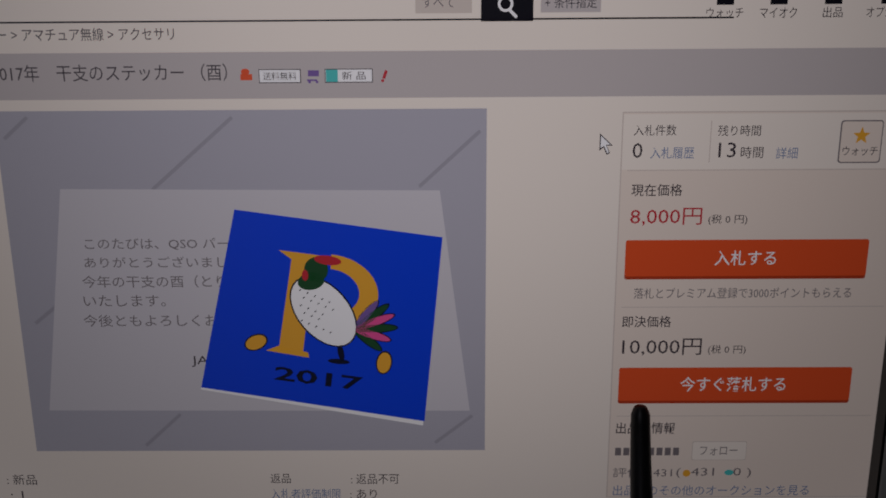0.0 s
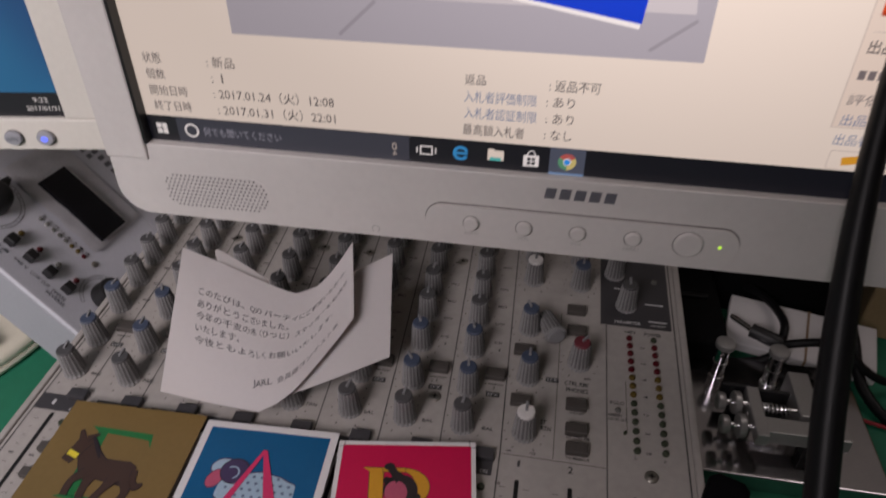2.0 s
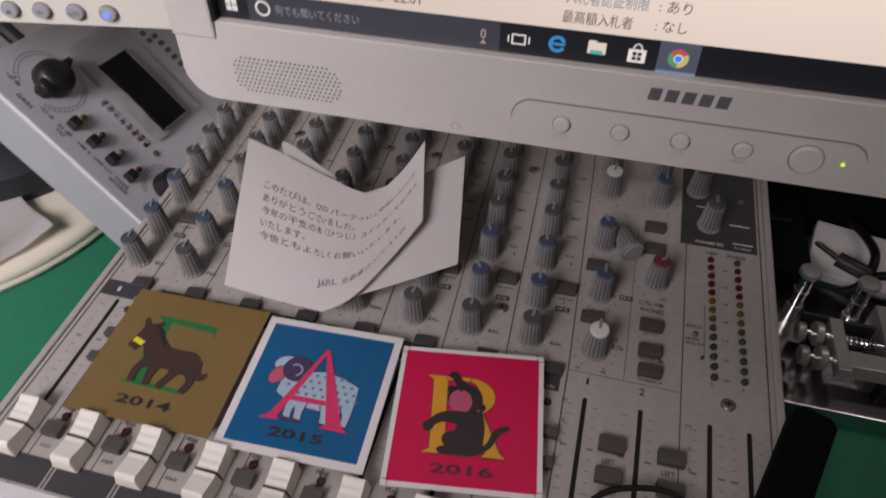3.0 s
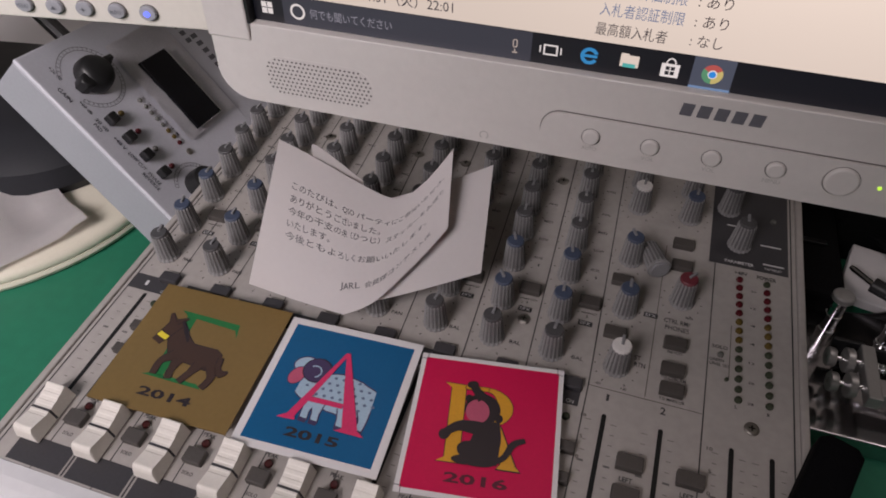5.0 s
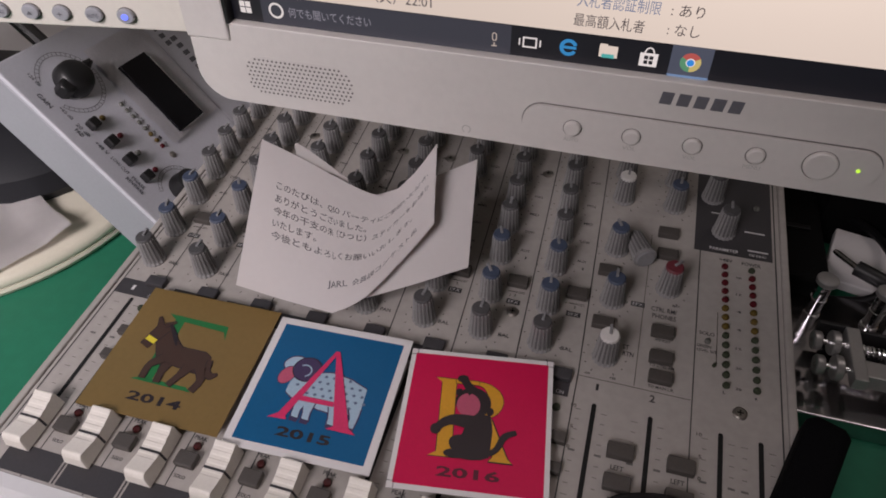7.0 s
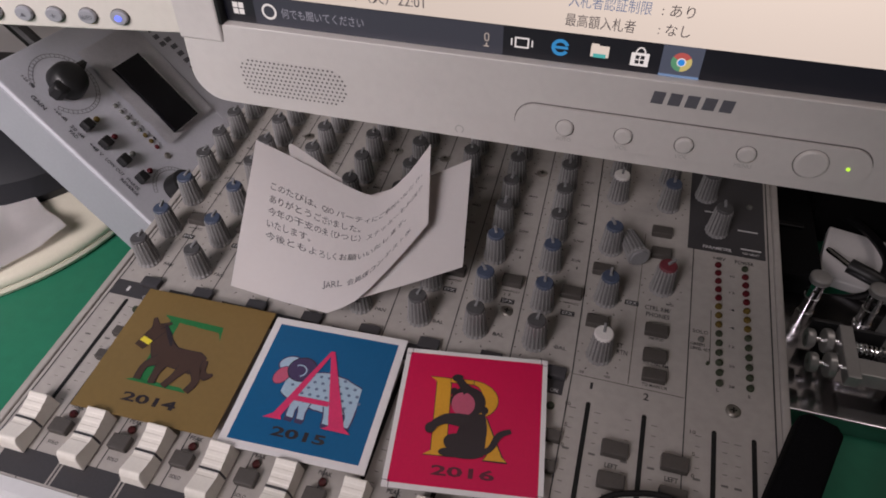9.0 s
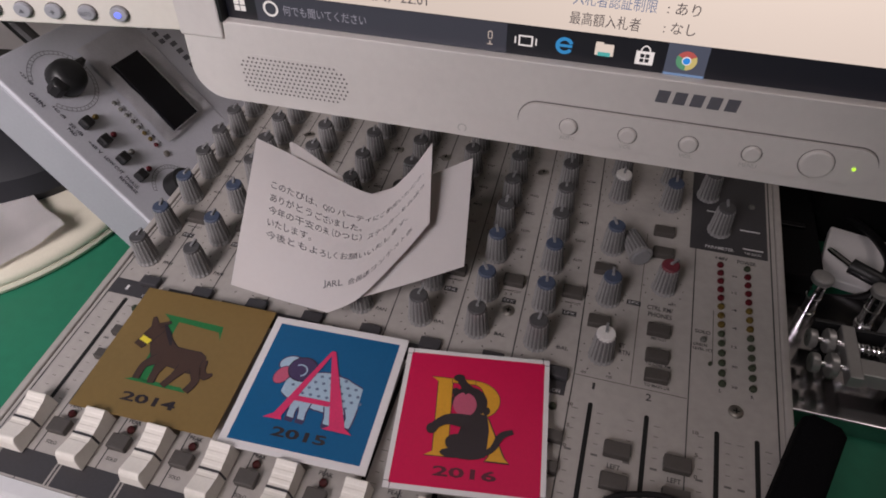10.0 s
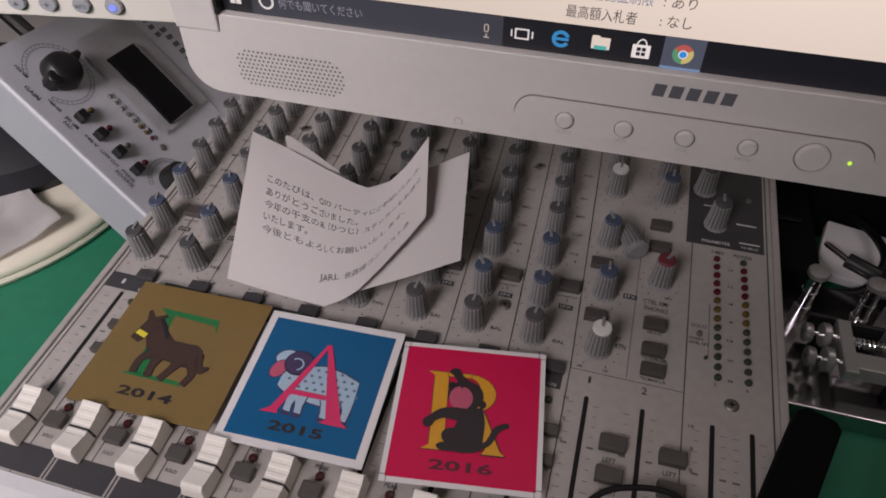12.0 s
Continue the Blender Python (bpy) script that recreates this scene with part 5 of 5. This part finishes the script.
part("meter_edge", prism(rect(0.0802, 0.0730, 0.0006, 0.0220, 0), 0.0018, 0.0041, 0.0002), CHROME, pre)
for i in range(8):
    x, y = 0.0480 + i * 0.0045, 0.0433
    part("level_light", LEDS["red" if i == 7 else "yellow" if i > 4 else "clear"], None, pre, m=pose(x, y, 0) @ Matrix.Diagonal((0.85, 0.85, 0.7, 1)))
    part("panel_writing", words(str((30, 24, 18, 12, 6, 3, 1, 0)[i]), 0.0022, 0.0015), PRE_PRINT, pre, m=pose(x, y + 0.0036, 0.00015))
for i in range(8):
    part("maker_mark", flat([rect(0.0330 + i * 0.0056, 0.0150, 0.0031, 0.0060)], 0.00015), LOGO_GREY, pre, m=pose(0, 0.1030, -0.0002, -3))
for i in range(3):
    part("maker_mark", flat([rect(0.0225 + i * 0.0056, 0.0080, 0.0031, 0.0050)], 0.00015), LOGO_GREY, pre, m=pose(0, 0.1030, -0.0002, -3))
part("corner_screw", lathe([(0.0020, 0.0), (0.0020, 0.0006), (0.0010, 0.0010)], 16), SCREW, pre, m=pose(0.0870, 0.0442, 0))

# ---- beside the console: the telegraph key on its polished plate ----
key = thing("morse_key", pose(0, 0, DESK), "chrome telegraph paddle on a mirror-polished steel plate", "morse key")
PLATE = 0.012
part("base_plate", block(0.096, 0.0890, PLATE, 0.0009, (0.2965, 0.0690, 0), 3), STEEL, key, "mirror-polished base plate")
for x, y in ((0.2667, 0.0961), (0.2962, 0.0945), (0.3260, 0.0940)):
    post = part("binding_post", smooth(to_mesh(lathe([(0.0038, 0.0), (0.0038, 0.0012), (0.0032, 0.0016), (0.0032, 0.0112), (0.0035, 0.0114), (0.0035, 0.0124), (0.0032, 0.0126), (0.0032, 0.0240)], 28), "binding_post")), CHROME, key, m=pose(x, y, PLATE) @ Matrix.Diagonal((1.22, 1.22, 1, 1)))
    part("post_head", smooth(to_mesh(lathe([(0.0026, 0.0232), (0.0043, 0.0236), (0.0046, 0.0242), (0.0046, 0.0268), (0.0040, 0.0274), (0.0010, 0.0277)], 28), "post_head")), SATIN, post, "knurled nut head")
    part("wire_hole", smooth(to_mesh(tube([(-0.0033, -0.0002, 0.0185), (0, -0.0033, 0.0185)], 0.0008, 10), "wire_hole")), BLACK, post)
for y, z in ((0.0595, 0.0163), (0.0440, 0.0155)):
    screw = part("adjusting_screw", smooth(to_mesh(lathe([(0.0016, 0.0), (0.0016, 0.028)], 14), "adjusting_screw")), CHROME, key, m=pose(0.2585, y, PLATE + z, 0, 90, 2))
    for r, z0 in ((0.0050, 0.0), (0.0064, 0.0084)):
        part("thumb_nut", smooth(to_mesh(lathe([(r * 0.5, z0), (r * 0.92, z0 + 0.0001), (r, z0 + 0.0006), (r, z0 + 0.0034), (r * 0.92, z0 + 0.0040), (r * 0.5, z0 + 0.0041)], 32), "thumb_nut")), SATIN, screw)
part("key_pillar", block(0.0066, 0.0345, 0.0075, 0.0006, (0.2782, 0.0530, PLATE + 0.0122)), SATIN, key)
part("pillar_foot", block(0.0060, 0.0080, 0.0124, 0.0006, (0.2782, 0.0620, PLATE)), SATIN, key)
part("end_cheek", block(0.0150, 0.0020, 0.0130, 0.0004, (0.2700, 0.0712, PLATE + 0.0060)), BLACK, key)
part("cheek_foot", block(0.0060, 0.0020, 0.0064, 0.0004, (0.2720, 0.0712, PLATE)), BLACK, key)
part("paddle_arm", block(0.0420, 0.0105, 0.0090, 0.0006, (0.3020, 0.0452, PLATE + 0.0095)), SATIN, key)
part("arm_pivot", block(0.0070, 0.0080, 0.0100, 0.0004, (0.3060, 0.0452, PLATE)), BLACK, key)
part("spring_rod", smooth(to_mesh(tube([(0.2812, 0.0585, PLATE + 0.0165), (0.3000, 0.0590, PLATE + 0.0165)], 0.0012, 12), "spring_rod")), CHROME, key)
part("return_spring", smooth(to_mesh(tube([(0.2820 + 0.0150 * i / 84, 0.0586 + 0.0026 * math.cos(i * math.pi / 6), PLATE + 0.0165 + 0.0026 * math.sin(i * math.pi / 6)) for i in range(85)], 0.00045, 6), "return_spring")), CHROME, key)
part("end_block", block(0.0110, 0.0330, 0.0190, 0.0006, (0.3060, 0.0700, PLATE)), SATIN, key)
part("inner_cheek", block(0.0230, 0.0020, 0.0160, 0.0004, (0.2885, 0.0725, PLATE)), BLACK, key)

paper_stack = thing("paper_pad", pose(0.3236, 0.1390, DESK + 0.0085, 12, 0, -13), "white paper pad propped behind the telegraph key", "paper pad")
part("page_block", block(0.088, 0.040, 0.008, 0.001), PAPER, paper_stack)
part("spine_tape", block(0.0014, 0.0406, 0.0084, 0, (0.004, 0, 0)), BROWN_LINE, paper_stack)
part("pad_prop", block(0.07, 0.008, 0.0108, 0, (0, 0.012, -0.011)), BLACK, paper_stack)
cardboard = thing("cardboard_box", pose(0.4625, 0.2010, DESK, 0, 0, -16), "tan cardboard box standing behind the key", "cardboard box")
part("box_body", block(0.16, 0.12, 0.09, 0.002), TAN, cardboard)
part("flap", block(0.158, 0.058, 0.002, 0, (0, 0.03, 0.0903)), TAN, cardboard)

plug = thing("audio_plug", Matrix.Translation((0, 0, 0)), "black audio plug with chrome tip lying on the paper pad", "plug")
tip, shank, tail = Vector((0.2800, 0.1410, DESK + 0.0225)), Vector((0.2905, 0.1290, DESK + 0.0225)), Vector((0.307, 0.1185, DESK + 0.0225))
part("plug_tip", smooth(to_mesh(tube([tip, tip.lerp(shank, 0.15), tip.lerp(shank, 0.3), shank], lambda t: 0.0012 if t < 0.1 else 0.0018, 12), "plug_tip")), CHROME, plug)
part("plug_shell", smooth(to_mesh(tube([shank, shank.lerp(tail, 0.05), tail.lerp(shank, 0.1), tail], lambda t: 0.0046 if t < 0.9 else 0.0035, 16), "plug_shell")), BLACK, plug)
part("plug_cable", smooth(to_mesh(tube(spline([tail, (0.335, 0.116, DESK + 0.029), (0.365, 0.108, DESK + 0.012), (0.42, 0.118, DESK + 0.004), (0.52, 0.085, DESK + 0.003)]), 0.0026, 10), "cable")), RUBBER, plug)


def cable(name, points, r, material, label):
    tagged(part(name, smooth(to_mesh(tube(spline(points), r, 10), name)), material), label, "cable")


cable("cable", [(0.276, 0.205, DESK + 0.004), (0.288, 0.185, DESK + 0.018), (0.300, 0.168, DESK + 0.0235), (0.309, 0.150, DESK + 0.0245), (0.309, 0.128, DESK + 0.026), (0.300, 0.116, DESK + 0.012), (0.27, 0.117, DESK + 0.003)], 0.0026, RUBBER, "black cable arching over the paper pad")
cable("cable", [(0.37, 0.24, DESK + 0.05), (0.352, 0.17, DESK + 0.042), (0.350, 0.13, DESK + 0.025), (0.360, 0.09, DESK + 0.004), (0.42, 0.02, DESK + 0.003)], 0.0034, RUBBER, "thick black cable looping behind the key")
cable("cable", [(0.262, 0.1105, DESK + 0.003), (0.275, 0.112, DESK + 0.006), (0.292, 0.113, DESK + 0.008), (0.305, 0.122, DESK + 0.004), (0.31, 0.128, DESK + 0.002)], 0.0012, GREY_WIRE, "thin pale grey wire behind the key")
cable("cable", [(0.240, 0.105, DESK + 0.003), (0.252, 0.1015, DESK + 0.004), (0.262, 0.112, DESK + 0.002)], 0.0012, RED_WIRE, "thin red wire on the green mat")
cable("cable", [(0.342, 0.085, DESK + 0.003), (0.37, 0.078, DESK + 0.002), (0.41, 0.07, DESK + 0.002)], 0.0012, RED_WIRE, "thin red wire on the green mat")
# black blocks added to fill the dark gap under the monitor
adapter = thing("gap_filler_block", pose(0.2560, 0.152, DESK), "black block added in the dark gap beside the console", "power adapter")
part("shell", block(0.037, 0.086, 0.026, 0.003), GAP_BLACK, adapter)
part("rib", block(0.020, 0.004, 0.002, 0.0005, (0, 0, 0.0262)), RUBBER, adapter)
box2 = thing("gap_filler_case", pose(0.3195, 0.2640, DESK), "matt black case added in the dark gap behind the paper pad", "equipment case")
part("case", block(0.0880, 0.180, 0.10, 0.002), GAP_BLACK, box2)
part("lid", block(0.0840, 0.176, 0.006, 0.002, (0, 0, 0.1002)), GAP_BLACK, box2)

# the black padded strap end over the console's edge, with its lead
strap = thing("padded_strap", CONSOLE, "black padded strap end lying over the console corner", "strap")
bm = prism([(0.0, -0.008), (0.088, -0.008), (0.091, -0.005), (0.091, 0.005), (0.088, 0.008), (0.0, 0.008)], 0.0, 0.012, 0.003)
part("padding", bm, FOAM, strap, m=pose(0.2085, -0.1175, 0.0052, 0, 0, 70))
tagged(part("lead", smooth(to_mesh(tube(spline([(0.205, -0.086, 0.012), (0.19, -0.0735, 0.006), (0.175, -0.0745, 0.0055), (0.163, -0.081, 0.005), (0.150, -0.100, 0.003)]), 0.0012, 8), "lead")), RUBBER, strap), "thin black lead")

# ---- the whip aerial that leans before the screen ----
aerial = thing("whip_aerial", pose(0, 0, 0), "slim black rubber whip aerial leaning before the screen", "aerial")


def aerial_at(d):
    """The whip's axis, d metres below its tip: bowed above, straight below."""
    k = min(d, 0.12)
    return Vector((0.2509 - 0.011 * d - 0.035 * k * k, -0.0044 - 0.1785 * k - 2.72 * k * k - 0.83 * (d - k), 0.9623 - d))


LENGTH = 0.9623 - DESK - 0.012
stops = [0, 0.0004, 0.0012, 0.003] + [0.006 + (LENGTH - 0.006) * i / 28 for i in range(29)]


def aerial_radius(t):
    d = stops[int(round(t * (len(stops) - 1)))]
    return 0.0012 + 0.0019 * min(1, d / 0.003) ** 0.5 + 0.0019 * min(1, d / 0.10)


part("whip", smooth(to_mesh(tube([aerial_at(d) for d in stops], aerial_radius, 20), "whip")), RUBBER, aerial)
foot = aerial_at(LENGTH)
part("base_collar", lathe([(0.014, 0.0), (0.014, 0.010), (0.009, 0.018), (0.007, 0.02)], 24), BLACK, aerial, m=pose(foot.x, foot.y, DESK))

# ---- the ceiling lamp that lights the room ----
for x, y, w, d in ((0.95, 0.25, 0.8, 0.6), (0.22, -0.36, 0.6, 0.5)):
    lamp = thing("ceiling_lamp", pose(x, y, 2.34), "flat white ceiling lamp of the room", "ceiling lamp", "ceiling lamps")
    part("lamp_frame", block(w, d, 0.06, 0.01, (0, 0, 0.018)), RAIL, lamp)
# unseen lamp head modelled round the added front light
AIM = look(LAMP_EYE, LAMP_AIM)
front_lamp = thing("added_front_lamp", AIM, "unseen white lamp added at the front left to light the desk", "lamp")
part("lamp_head", block(0.60, 0.48, 0.03, 0.006, (0, 0, 0.012)), RAIL, front_lamp)
part("lamp_cord", tube([(0, 0, 0.04), AIM.inverted() @ Vector((-0.28, -0.87, 2.449))], 0.003, 8), RUBBER, front_lamp)
